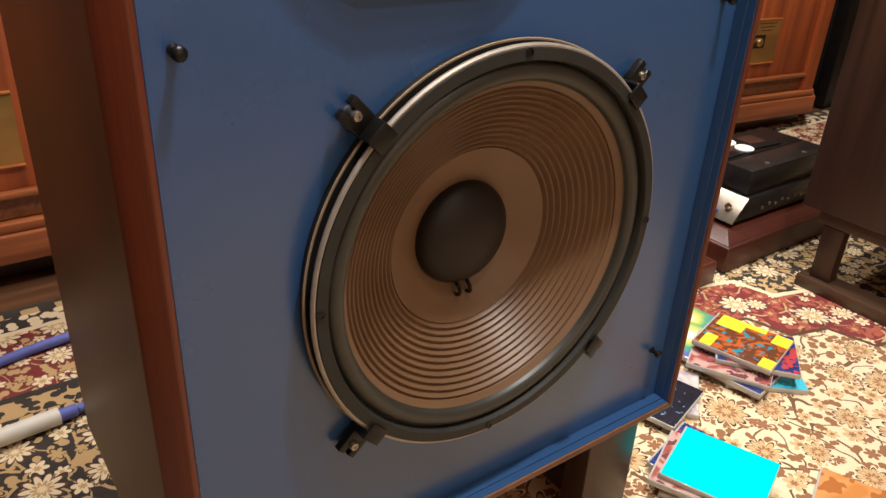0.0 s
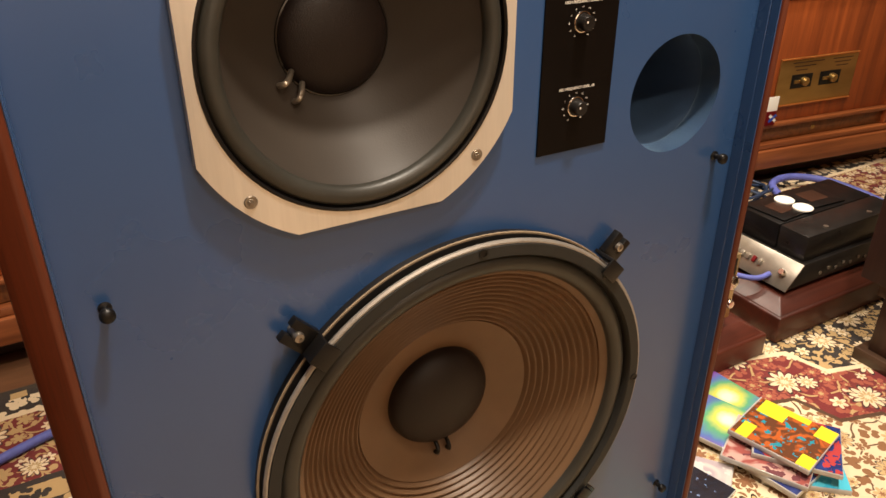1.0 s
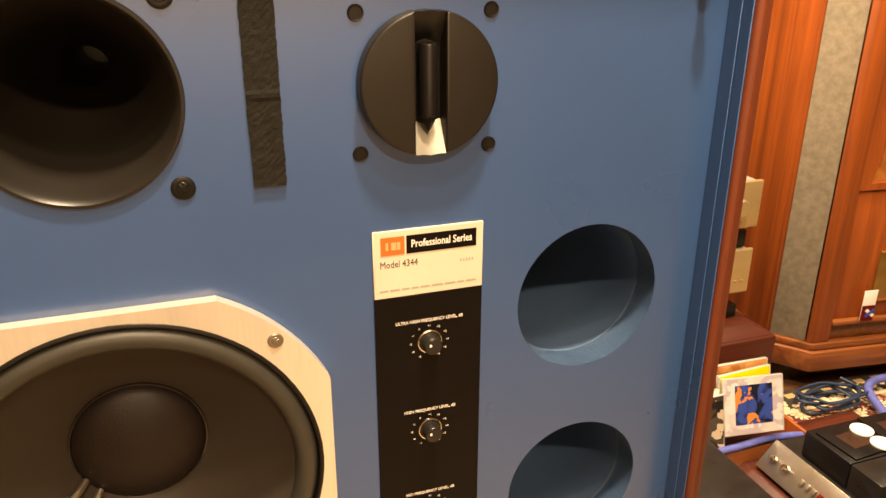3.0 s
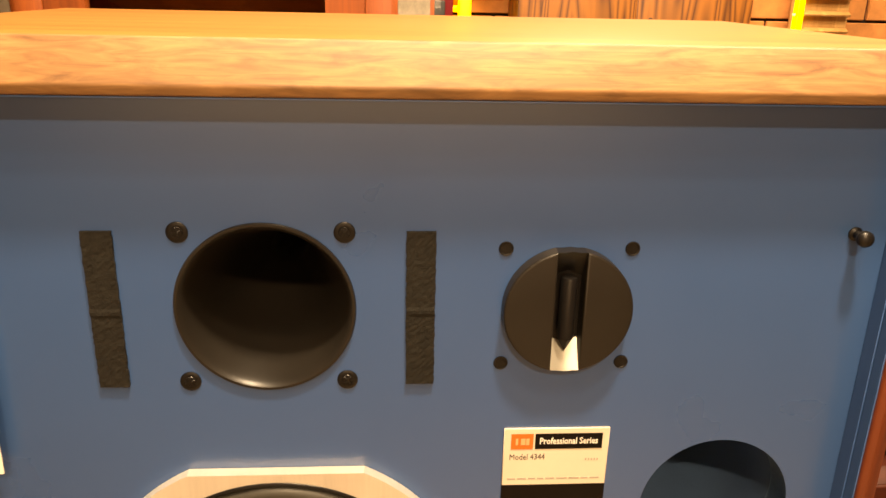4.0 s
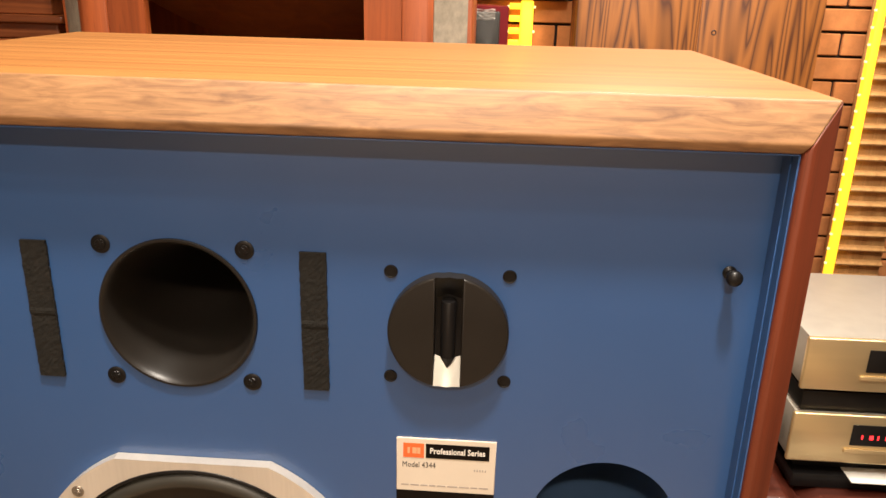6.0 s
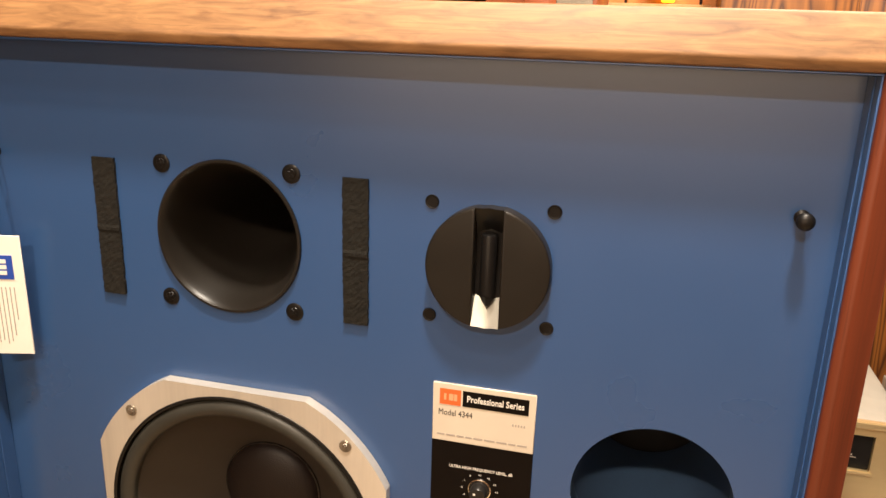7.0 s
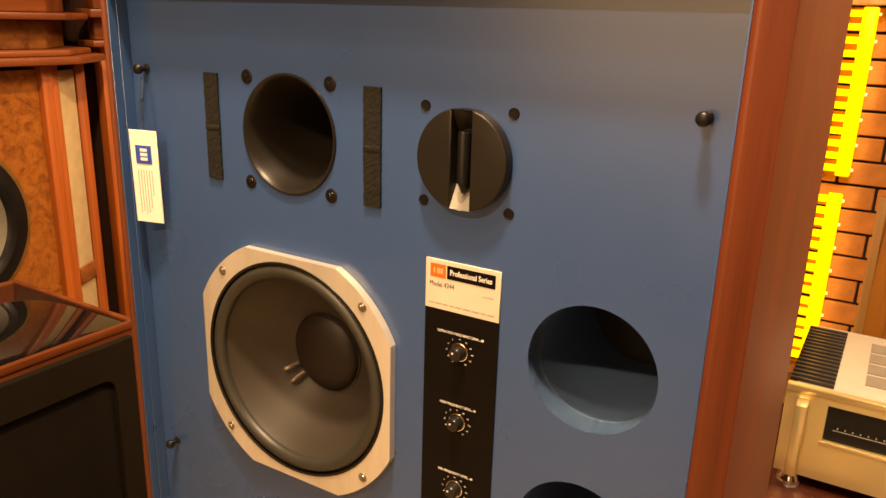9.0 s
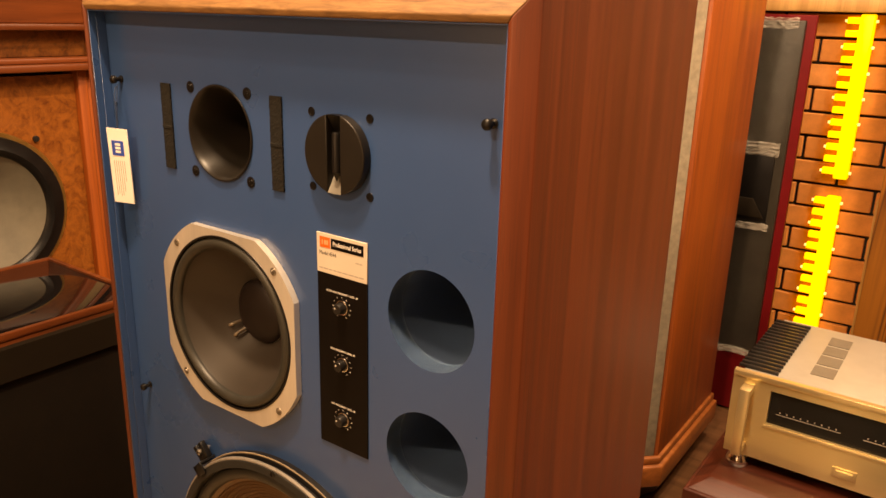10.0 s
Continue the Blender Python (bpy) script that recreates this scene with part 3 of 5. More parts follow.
part("dust_cap", lathe([(0.0412, 0.0490), (0.0405, 0.0460)] + [(0.0405 * math.cos(a), 0.0460 - 0.0135 * math.sin(a)) for a in [math.pi / 2 * k / 9 for k in range(1, 10)]], (cx, 0, cz)), CAP, mid)
part("glue_line", lathe([(0.0402, 0.0460), (0.0408, 0.0448), (0.0418, 0.0450), (0.0424, 0.0470)], (cx, 0, cz)), plain("glossy_glue", (0.012, 0.010, 0.009), 0.12, 0, 0.1, 40, 0), mid)
for a in (209, 226):
    r = radians(a)
    u, v = math.cos(r), math.sin(r)
    part("lead", tube([(cx + 0.039 * u, 0.041, cz + 0.039 * v), (cx + 0.0445 * u, 0.0325, cz + 0.0445 * v), (cx + 0.0495 * u, 0.0300, cz + 0.0495 * v), (cx + 0.0525 * u, 0.034, cz + 0.0525 * v)], 0.0022), SCREWMETAL, mid, "dull metal lead end")
for u, v in ((-1, 1), (1, 1), (-1, -1), (1, -1)):
    part("screw", screw(cx + 0.0855 * u, -0.0085, cz + 0.0855 * v, 0.0046, 20 * u + 35 * v), SCREWMETAL, mid, "alloy cross-head screw")

# horn mouth
cx, cz = HORN
flare = [(0.0540, -0.0008), (0.0535, -0.0022), (0.0520, -0.0022)] + [(0.0125 + 0.0385 * (1 - k / 24) ** 0.85, -0.0012 + 0.125 * (k / 24) ** 1.25) for k in range(25)] + [(0.0122, 0.24), (0, 0.24)]
horn = part("horn", lathe(flare, (cx, 0, cz), seg=96), SATIN, monitor, "black round horn mouth")
for u, v in ((-1, 1), (1, 1), (-1, -1), (1, -1)):
    part("screw", screw(cx + 0.0478 * u, -0.0002, cz + 0.048 * v, 0.0064, 15 + 30 * u), BLACK, horn)

# slot tweeter
cx, cz = TWEET
R, slot = 0.0395, 0.0088
tweeter = part("slot_tweeter", lathe([(0.034, 0.02), (0.0345, 0.0012), (0, 0.0012)], (cx, 0, cz)), BLACK, monitor, "round black tweeter with upright slot")
for s in (-1, 1):
    a0 = math.acos(slot / R)
    pts = [(cx + s * R * math.cos(a), cz + R * math.sin(a)) for a in np.linspace(-a0, a0, 40)]
    bm = prism([(float(x), float(z)) for x, z in pts], -0.0105, -0.0003, "y")
    bmesh.ops.bevel(bm, geom=[e for e in bm.edges if all(v.co.y < -0.0100 for v in e.verts)], offset=0.0016, segments=3, profile=0.6, affect="EDGES")
    part("half_disc", bm, SATIN, tweeter)
part("wedge", join(lathe([(0.0, -0.021), (0.0050, -0.019), (0.0050, 0.019), (0.0044, 0.0205), (0, 0.0205)], (cx, -0.005, cz + 0.001), "z", 20),
                   lathe([(0.0, -0.028), (0.0055, -0.0185)], (cx, -0.0055, cz + 0.001), "z", 4)), BLACK, tweeter)
for s, m in ((-1, MIRROR), (1, BLACK)):
    edge = math.sqrt(R * R - slot * slot)
    bm = bmesh.new()
    pts = [(-slot, -0.0097, s * edge), (-slot * 0.5, -0.0097, s * (R - 0.0010)), (0, -0.0097, s * (R - 0.0004)), (slot * 0.5, -0.0097, s * (R - 0.0010)), (slot, -0.0097, s * edge),
           (slot, 0.0010, s * 0.0205), (0, 0.0010, s * 0.0235), (-slot, 0.0010, s * 0.0205)]
    vs = [bm.verts.new((cx + x, y, cz + z)) for x, y, z in pts]
    bm.faces.new((vs[0], vs[1], vs[2], vs[6], vs[7]))
    bm.faces.new((vs[2], vs[3], vs[4], vs[5], vs[6]))
    bl = [bm.verts.new((cx + x, -0.0002, cz + z)) for x, y, z in pts[:5]]
    for k in range(4):
        bm.faces.new((vs[k], vs[k + 1], bl[k + 1], bl[k]))
    part("slot_flare", bm, m, tweeter, "polished metal slot flare" if s < 0 else "")
for u, v in ((-1, 1), (1, 1), (-1, -1), (1, -1)):
    part("screw", lathe([(0.0046, 0.0), (0.0044, -0.0006), (0.0036, -0.0004), (0.0034, 0.0), (0, 0.0)], (cx + 0.0383 * u, -0.0002, cz + 0.0378 * v), seg=18), BLACK, tweeter)

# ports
# lip painted lit, duct painted shaded; a black disc closes the tube
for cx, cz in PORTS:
    port = part("port_tube", lathe([(0.0515, 0.0002), (0.0515, 0.0225), (0.0550, 0.0226), (0.0550, 0.152)], (cx, 0, cz)), PORTLIT, monitor, "blue round bass port")
    part("port_duct", lathe([(0.0516, 0.0224), (0.0516, 0.150)], (cx, 0, cz)), DUCTSHADE, port, "inside of the port with shade in its blue")
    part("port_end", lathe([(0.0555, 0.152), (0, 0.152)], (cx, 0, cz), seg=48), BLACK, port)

# hook tape strips
for x0 in (-0.188, -0.0025):
    bm = bmesh.new()
    nx, nz = 10, 50
    grid = [[bm.verts.new((x0 + 0.0175 * i / nx + 0.0003 * random.uniform(-1, 1), -0.0021 - 0.0004 * random.random() - (0.0006 if j in (24, 25) else 0), 1.0100 + 0.0995 * j / nz)) for i in range(nx + 1)] for j in range(nz + 1)]
    for j in range(nz):
        for i in range(nx):
            bm.faces.new((grid[j][i], grid[j][i + 1], grid[j + 1][i + 1], grid[j + 1][i]))
    rim = [e for e in bm.edges if e.is_boundary]
    got = bmesh.ops.extrude_edge_only(bm, edges=rim)
    for v in got["geom"]:
        if isinstance(v, bmesh.types.BMVert):
            v.co.y = -0.0002
    part("hook_tape", bm, FELT, monitor, "black hook tape strip", smooth=False)

# grille pegs
for z, x0, x1 in ((1.108, -0.2692, 0.2705), (0.6945, -0.268, 0.268), (0.280, -0.268, 0.268)):
    for x in (x0, x1):
        peg = part("grille_peg", lathe([(0.0044, 0.0), (0.0044, -0.001), (0.0026, -0.002), (0.0026, -0.007), (0.0044, -0.0080), (0.0050, -0.0098), (0.0046, -0.0108), (0.0046, -0.0112), (0.0050, -0.0118), (0.0043, -0.0132), (0.0026, -0.0142), (0, -0.0144)], (x, 0, z), seg=24), BLACK, monitor)

# control plate
px0, px1, pz0, pz1, pzm = 0.0615, 0.1310, 0.7325, 0.9760, 0.9330
plate = part("control_plate", box(px0, px1, -0.0016, -0.0002, pz0, pzm - 0.0002, 0.0003, 1), PLATEBLACK, monitor, "black control plate with three level knobs")
part("name_plate", box(px0, px1, -0.0018, -0.0002, pzm, pz1, 0.0004, 1), WHITE, plate, "cream name plate")
part("logo_square", box(0.0662, 0.0808, -0.0021, -0.0017, 0.9608, 0.9722, 0), ORANGE, plate, "orange square")
for k, (w, h) in enumerate(((0.0016, 0.0048), (0.0030, 0.0048), (0.0022, 0.0048))):
    part("logo_bar", box(0.0692 + 0.0034 * k, 0.0692 + 0.0034 * k + w, -0.0022, -0.0020, 0.9640, 0.9640 + h, 0), PEACH, plate)
part("title_bar", box(0.0820, 0.1264, -0.0021, -0.0017, 0.9608, 0.9722, 0), PLATEBLACK, plate)
part("title_lettering", letters("Professional Series", 0.0066, (0.0848, -0.00215, 0.9646), wide=0.0386, bold=0.00012), INKW, plate)
part("model_lettering", letters("Model 4344", 0.0062, (0.0654, -0.0019, 0.9528), wide=0.0236), INKB, plate)
x = 0.0650
while x < 0.1262:
    w = random.uniform(0.003, 0.0075)
    part("small_print", box(x, min(x + w, 0.1265), -0.00195, -0.0017, 0.9374, 0.9386, 0), INKG, plate)
    x += w + 0.0012
for k in range(5):
    part("small_print", box(0.1160 + 0.0019 * k, 0.1170 + 0.0019 * k, -0.00195, -0.0017, 0.9515, 0.9532, 0), INKG, plate)
for z, words, wide in ((0.8995, "ULTRA HIGH FREQUENCY LEVEL, dB", 0.0440), (0.8345, "HIGH FREQUENCY LEVEL, dB", 0.0350), (0.7690, "MID FREQUENCY LEVEL, dB", 0.0345)):
    cx = 0.0963
    part("scale_lettering", letters(words, 0.0029, (cx - wide / 2, -0.0018, z + 0.0142), wide=wide, bold=0.00004), INKW, plate)
    knob = part("level_knob", lathe([(0.0068, -0.0016), (0.0068, -0.0026), (0.0060, -0.0028), (0.0060, -0.009), (0.0052, -0.0102), (0, -0.0104)], (cx, 0, z), seg=28), BLACKM, plate)
    part("ring", lathe([(0.0082, -0.0016), (0.0080, -0.0024), (0.0073, -0.0026), (0.0070, -0.0018)], (cx, 0, z), seg=36), CHROME, knob, "chrome ring")
    part("pointer", box(cx - 0.0028, cx - 0.0014, -0.0107, -0.0100, z + 0.0005, z + 0.0019, 0), INKW, knob)
    for k, text in enumerate(("6", "5", "4", "3", "2", "1", "0", "1", "2", "4", "6")):
        a = radians(-60 + 30 * k)
        part("numeral", letters(("+" if k < 6 else "-" if k > 6 else "") + text, 0.0021, (cx + 0.0120 * math.cos(a) - 0.0014, -0.0018, z + 0.0112 * math.sin(a) - 0.0008)), INKW, plate)

# paper tag on a cord, hung from a peg
tag = thing("swing_tag", (-0.261, -0.016, 0.955), "cream card swing tag with blue square hung on cord", "tag")
bm = box(-0.0150, 0.0150, -0.0006, 0.0006, -0.0945, 0.0, 0.0002, 1)
m = pose(-0.2600, -0.0185, 1.0500, 3.0, 1.2, 18)
bm.transform(m)
part("card", bm, CARD, tag)
bm = box(-0.0092, 0.0080, -0.0011, -0.0005, -0.0335, -0.0150, 0)
bm.transform(m)
part("logo_square", bm, BLUEINK, tag, "blue square")
for k in range(3):
    bm = box(-0.0040, 0.0036, -0.0014, -0.0010, -0.0210 - 0.0045 * k, -0.0180 - 0.0045 * k, 0)
    bm.transform(m)
    part("logo_bar", bm, CARD, tag)
for k in range(6):
    bm = box(-0.0085 + 0.0030 * k, -0.0080 + 0.0030 * k, -0.0010, -0.0005, (-0.085, -0.083, -0.086, -0.084, -0.079, -0.066)[k], -0.040, 0)
    bm.transform(m)
    part("small_print", bm, INKG, tag)
part("cord", join(tube([(-0.2680, -0.0085, 1.1000), (-0.2665, -0.0130, 1.090), (-0.2630, -0.0155, 1.070), (-0.2600, -0.0175, 1.0465)], 0.0006, 6),
                  tube([(-0.2650, -0.0085, 1.1020), (-0.2625, -0.0120, 1.090), (-0.2612, -0.0150, 1.070), (-0.2590, -0.0175, 1.0465)], 0.0006, 6),
                  lathe([(0, -0.003), (0.0016, -0.0015), (0.0016, 0.0015), (0, 0.003)], (-0.2627, -0.0140, 1.080), "z", 10)), CABLEDARK, tag)

# low stand under it
stand = thing("speaker_stand", (0, 0.16, 0), "low dark wooden stand under the loudspeaker", "stand")
for x in (-0.235, 0.245):
    part("leg", box(x - 0.045, x + 0.045, 0.012, 0.05, 0.0, BOTTOM - 0.032, 0.002), DARKWOOD_Z, stand)
    part("leg", box(x - 0.045, x + 0.045, 0.28, 0.318, 0.0, BOTTOM - 0.032, 0.002), DARKWOOD_Z, stand)
    part("rail", box(x - 0.02, x + 0.02, 0.051, 0.279, 0.012, 0.05, 0.002), DARKWOOD_Y, stand)
    part("top_rail", box(x - 0.045, x + 0.045, 0.012, 0.318, BOTTOM - 0.031, BOTTOM - 0.0005, 0.002), DARKWOOD_Y, stand)


# ---- two tall horn loudspeakers with brass plates ----
def horn_loudspeaker(cx, fy):
    H, W, C = 1.40, 0.345, 0.085   # height, half front, depth and width of the canted corner
    t = thing("horn_loudspeaker", (cx, fy + 0.28, 0), "tall red walnut horn loudspeaker with brass plate and cloth corners", "loudspeaker", "pair of horn loudspeakers")
    X = lambda u: cx + u
    part("plinth", prism([(X(-0.38), fy + 0.05), (X(0.38), fy + 0.05), (X(0.42), fy + 0.14), (X(0.42), fy + 0.52), (X(-0.42), fy + 0.52), (X(-0.42), fy + 0.14)], 0.0, 0.055, "z", 0.002), DARKWOOD_Z, t)
    for z0, z1, o in ((0.056, 0.115, 0.018), (0.116, 0.135, 0.008), (H - 0.05, H, 0.02)):
        part("moulding", prism([(X(-W - o * 0.4), fy - o), (X(W + o * 0.4), fy - o), (X(W + C + o), fy + C - o * 0.4), (X(W + C + o), fy + 0.53), (X(-W - C - o), fy + 0.53), (X(-W - C - o), fy + C - o * 0.4)], z0, z1, "z", 0.005), ROSE_X, t)
    z0, z1 = 0.1355, H - 0.0505
    for s in (-1, 1):
        part("side_panel", box(min(X(s * (W + C)), X(s * (W + C - 0.02))), max(X(s * (W + C)), X(s * (W + C - 0.02))), fy + C, fy + 0.52, z0, z1, 0.002), ROSE_Z, t)
        part("corner_cloth", prism([(X(s * (W + 0.012)), fy + 0.016), (X(s * (W + C - 0.008)), fy + C - 0.005), (X(s * (W + C - 0.028)), fy + C), (X(s * W), fy + 0.03)], z0, z1, "z", 0.002), CLOTH, t, "grey woven grille cloth")
        part("corner_post", prism([(X(s * W), fy), (X(s * (W + 0.0125)), fy + 0.0095), (X(s * (W - 0.005)), fy + 0.034), (X(s * (W - 0.05)), fy + 0.034), (X(s * (W - 0.05)), fy)], z0, z1, "z", 0.003), ROSE_Z, t)
    inner = W - 0.051
    part("drawer_panel", box(X(-inner), X(inner), fy + 0.012, fy + 0.03, z0 + 0.002, 0.182, 0.002), BURL, t, "dark burl veneer drawer")
    part("escutcheon", lathe([(0.0, -0.003), (0.006, -0.003), (0.008, 0.0)], (X(0), fy + 0.0115, 0.160), "y", 16), BRASS, t)
    part("ledge", box(X(-inner), X(inner), fy - 0.004, fy + 0.03, 0.183, 0.1965, 0.004), ROSE_X, t)
    part("lower_panel", box(X(-inner), X(inner), fy + 0.012, fy + 0.03, 0.197, 0.56, 0.002), ROSE_Z, t)
    # bell-shaped mouth in the upper board
    bell = [(X(-0.262), 0.578), (X(0.262), 0.578)]
    side = [(0.220 + 0.042 * max(0.0, 1 - (k * 0.025) / 0.36) ** 2.2, 0.578 + 0.025 * k) for k in range(1, 28)]
    bell += [(X(u), v) for u, v in side] + [(X(-u), v) for u, v in side[::-1]]
    part("front_board", holed([(X(-inner), 0.5605), (X(inner), 0.5605), (X(inner), z1), (X(-inner), z1)], [bell], fy + 0.006, fy + 0.03), ROSE_Z, t, smooth=False)
    a, d = 0.268, fy + 0.031
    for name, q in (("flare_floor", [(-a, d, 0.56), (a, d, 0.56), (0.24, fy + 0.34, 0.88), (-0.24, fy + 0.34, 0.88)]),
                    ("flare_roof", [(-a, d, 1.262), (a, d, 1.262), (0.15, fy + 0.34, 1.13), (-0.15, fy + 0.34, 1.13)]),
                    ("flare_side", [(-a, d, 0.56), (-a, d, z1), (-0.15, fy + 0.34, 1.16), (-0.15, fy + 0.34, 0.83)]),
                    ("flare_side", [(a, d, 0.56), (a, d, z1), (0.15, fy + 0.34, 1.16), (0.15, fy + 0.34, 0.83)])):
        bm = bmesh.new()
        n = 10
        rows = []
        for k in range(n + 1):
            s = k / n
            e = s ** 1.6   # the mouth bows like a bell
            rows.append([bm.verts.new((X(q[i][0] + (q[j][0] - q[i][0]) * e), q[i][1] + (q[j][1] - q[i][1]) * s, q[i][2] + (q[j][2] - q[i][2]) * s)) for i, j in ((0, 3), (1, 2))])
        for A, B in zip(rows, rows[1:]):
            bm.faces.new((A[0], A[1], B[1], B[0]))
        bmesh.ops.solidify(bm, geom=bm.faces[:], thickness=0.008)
        # floor and roof take the painted-lit tone, sides the plain veneer
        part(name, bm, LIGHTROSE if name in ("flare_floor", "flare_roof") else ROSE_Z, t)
    part("throat_panel", box(X(-0.25), X(0.25), fy + 0.351, fy + 0.366, 0.80, 1.25, 0), ROSE_Z, t)
    part("back_panel", box(X(-W - C + 0.021), X(W + C - 0.021), fy + 0.50, fy + 0.519, z0, z1, 0), DARKWOOD_Z, t)
    part("top_panel", prism([(X(-W), fy), (X(W), fy), (X(W + C), fy + C), (X(W + C), fy + 0.52), (X(-W - C), fy + 0.52), (X(-W - C), fy + C)], H + 0.0005, H + 0.012, "z", 0.003), ROSE_X, t)
    plate = part("brass_plate", box(X(-0.185), X(0.115), fy + 0.006, fy + 0.0118, 0.243, 0.388, 0.001), BRASS, t, "engraved brass plate with two switches")
    for z in (0.2435, 0.3835):
        part("plate_edging", box(X(-0.186), X(0.116), fy + 0.003, fy + 0.0058, z, z + 0.005, 0.001), LIGHTROSE, plate, "copper coloured edging")
    for u in (-0.095, 0.015):
        part("switch_well", box(X(u - 0.04), X(u + 0.04), fy + 0.0045, fy + 0.0058, 0.296, 0.338, 0.0005), BLACK, plate)
        part("switch", join(lathe([(0.013, 0.0), (0.013, -0.012), (0.009, -0.016), (0, -0.016)], (X(u + 0.006), fy + 0.0045, 0.317), "y", 20), box(X(u - 0.03), X(u - 0.01), fy + 0.0, fy + 0.0045, 0.312, 0.322, 0.001)), BRASS, plate)
    for k in range(3):
        part("small_print", box(X(-0.140 + 0.008 * k), X(-0.020 - 0.03 * k), fy + 0.0055, fy + 0.006, 0.372 - 0.011 * k, 0.3745 - 0.011 * k, 0), DARKWOOD_Z, plate)
        part("small_print", box(X(0.015 + 0.008 * k), X(0.095 - 0.008 * k), fy + 0.0055, fy + 0.006, 0.372 - 0.011 * k, 0.3745 - 0.011 * k, 0), DARKWOOD_Z, plate)
    return t


back_horn = horn_loudspeaker(-0.356, 1.09)
side_horn = copy_thing(back_horn, pose(1.887, 1.233, 0, 0, 0, -7.5))
card = thing("label_card", (1.648, 0.972, 0.1967), "small white card with red and blue flag print", "card", turn=-7.5)
part("card", box(-0.020, 0.020, -0.0008, 0.0008, 0.0, 0.088, 0.0003), CARD, card, local=True)
part("flag_field", box(-0.019, 0.019, -0.0018, -0.0009, 0.0005, 0.044, 0), RED, card, "red flag print", local=True)
for m, mat in ((pose(0.006, -0.0024, 0.022, 0, 38, 0), CARD), (pose(0.006, -0.0028, 0.022, 0, -38, 0), BLUEINK)):
    bm = box(-0.016, 0.016, -0.0003, 0.0003, -0.0045, 0.0045, 0)
    bm.transform(m)
    part("flag_stripe", bm, mat, card, local=True)


# ---- plinths and amplifiers beside the loudspeaker ----
def plinth(x0, x1, y0, y1, z1, label="polished mahogany plinth with stepped edge", z0=0.0):
    t = thing("wooden_plinth", ((x0 + x1) / 2, (y0 + y1) / 2, z0), label, "plinth", "mahogany plinths")
    h = z1 - z0
    part("base", box(x0, x1, y0, y1, z0, z1 - 0.022, 0.005, 3), MAHOGANY_X, t)
    bm = box(x0 + 0.006, x1 - 0.006, y0 + 0.006, y1 - 0.006, z1 - 0.0217, z1, 0.0)
    for v in bm.verts:
        if v.co.z > z1 - 0.001:
            v.co.x += 0.035 if v.co.x < (x0 + x1) / 2 else -0.035
            v.co.y += 0.035 if v.co.y < (y0 + y1) / 2 else -0.035
    bmesh.ops.bevel(bm, geom=bm.edges[:], offset=0.003, segments=2, profile=0.5, affect="EDGES")
    part("top_board", bm, MAHOGANY_X, t)
    return t


plinth(1.0, 1.46, 0.365, 0.80, 0.085)
plinth(0.46, 0.948, 0.352, 0.668, 0.075)
plinth(0.23, 0.80, 0.862, 1.40, 0.298, "tall mahogany platform under the gold amplifier")
plinth(0.805, 1.262, 0.88, 1.42, 0.285, "tall mahogany platform under stacked gold hi-fi units")

amp = thing("tube_amplifier", (1.24, 0.55, 0.085), "black caged amplifier on silver chassis", "amplifier")
part("chassis", prism([(1.052, 0.095), (1.43, 0.095), (1.43, 0.147), (1.098, 0.147)], 0.405, 0.66, "y", 0.0015), BLACKM, amp)
part("control_panel", prism([(1.0505, 0.094), (1.0475, 0.096), (1.0935, 0.1495), (1.0965, 0.1475)], 0.402, 0.663, "y", 0.0008), STEEL, amp, "sloping silver control panel")
for y in (0.43, 0.60, 0.635):
    bm = lathe([(0.008, 0.0), (0.008, -0.010), (0.006, -0.013), (0, -0.013)], (0, 0, 0), "x", 18)
    bm.transform(pose(1.069, y, 0.123, 0, 40, 0))
    part("knob", bm, CHROME, amp)
for k in range(5):
    bm = box(-0.006, 0.0, -0.004, 0.004, -0.007, 0.007, 0.001)
    bm.transform(pose(1.068, 0.49 + 0.016 * k, 0.122, 0, 40, 0))
    part("terminal", bm, RED if k == 1 else STEEL, amp)
for k in range(8):
    part("vent", lathe([(0.0042, 0.0), (0.0042, -0.002), (0.002, -0.002), (0, -0.001)], (1.16 + 0.026 * k, 0.4045, 0.112 + 0.006 * (k % 2)), "y", 12), STEEL, amp)
part("cage", box(1.105, 1.425, 0.415, 0.487, 0.1475, 0.208, 0.003), BLACKM, amp, "black transformer cover")
part("cage", box(1.105, 1.425, 0.489, 0.605, 0.1475, 0.2078, 0.003), BLACK, amp)
for x in (1.18, 1.33):
    part("catch", lathe([(0.006, 0.0), (0.006, 0.003), (0, 0.004)], (x, 0.43, 0.208), "z", 14), STEEL, amp)
for x, y in ((1.07, 0.43), (1.41, 0.43), (1.07, 0.64), (1.41, 0.64)):
    part("foot", lathe([(0, 0.0), (0.012, 0.0), (0.012, 0.0095), (0, 0.0095)], (x, y, 0.0852), "z", 14), BLACK, amp)
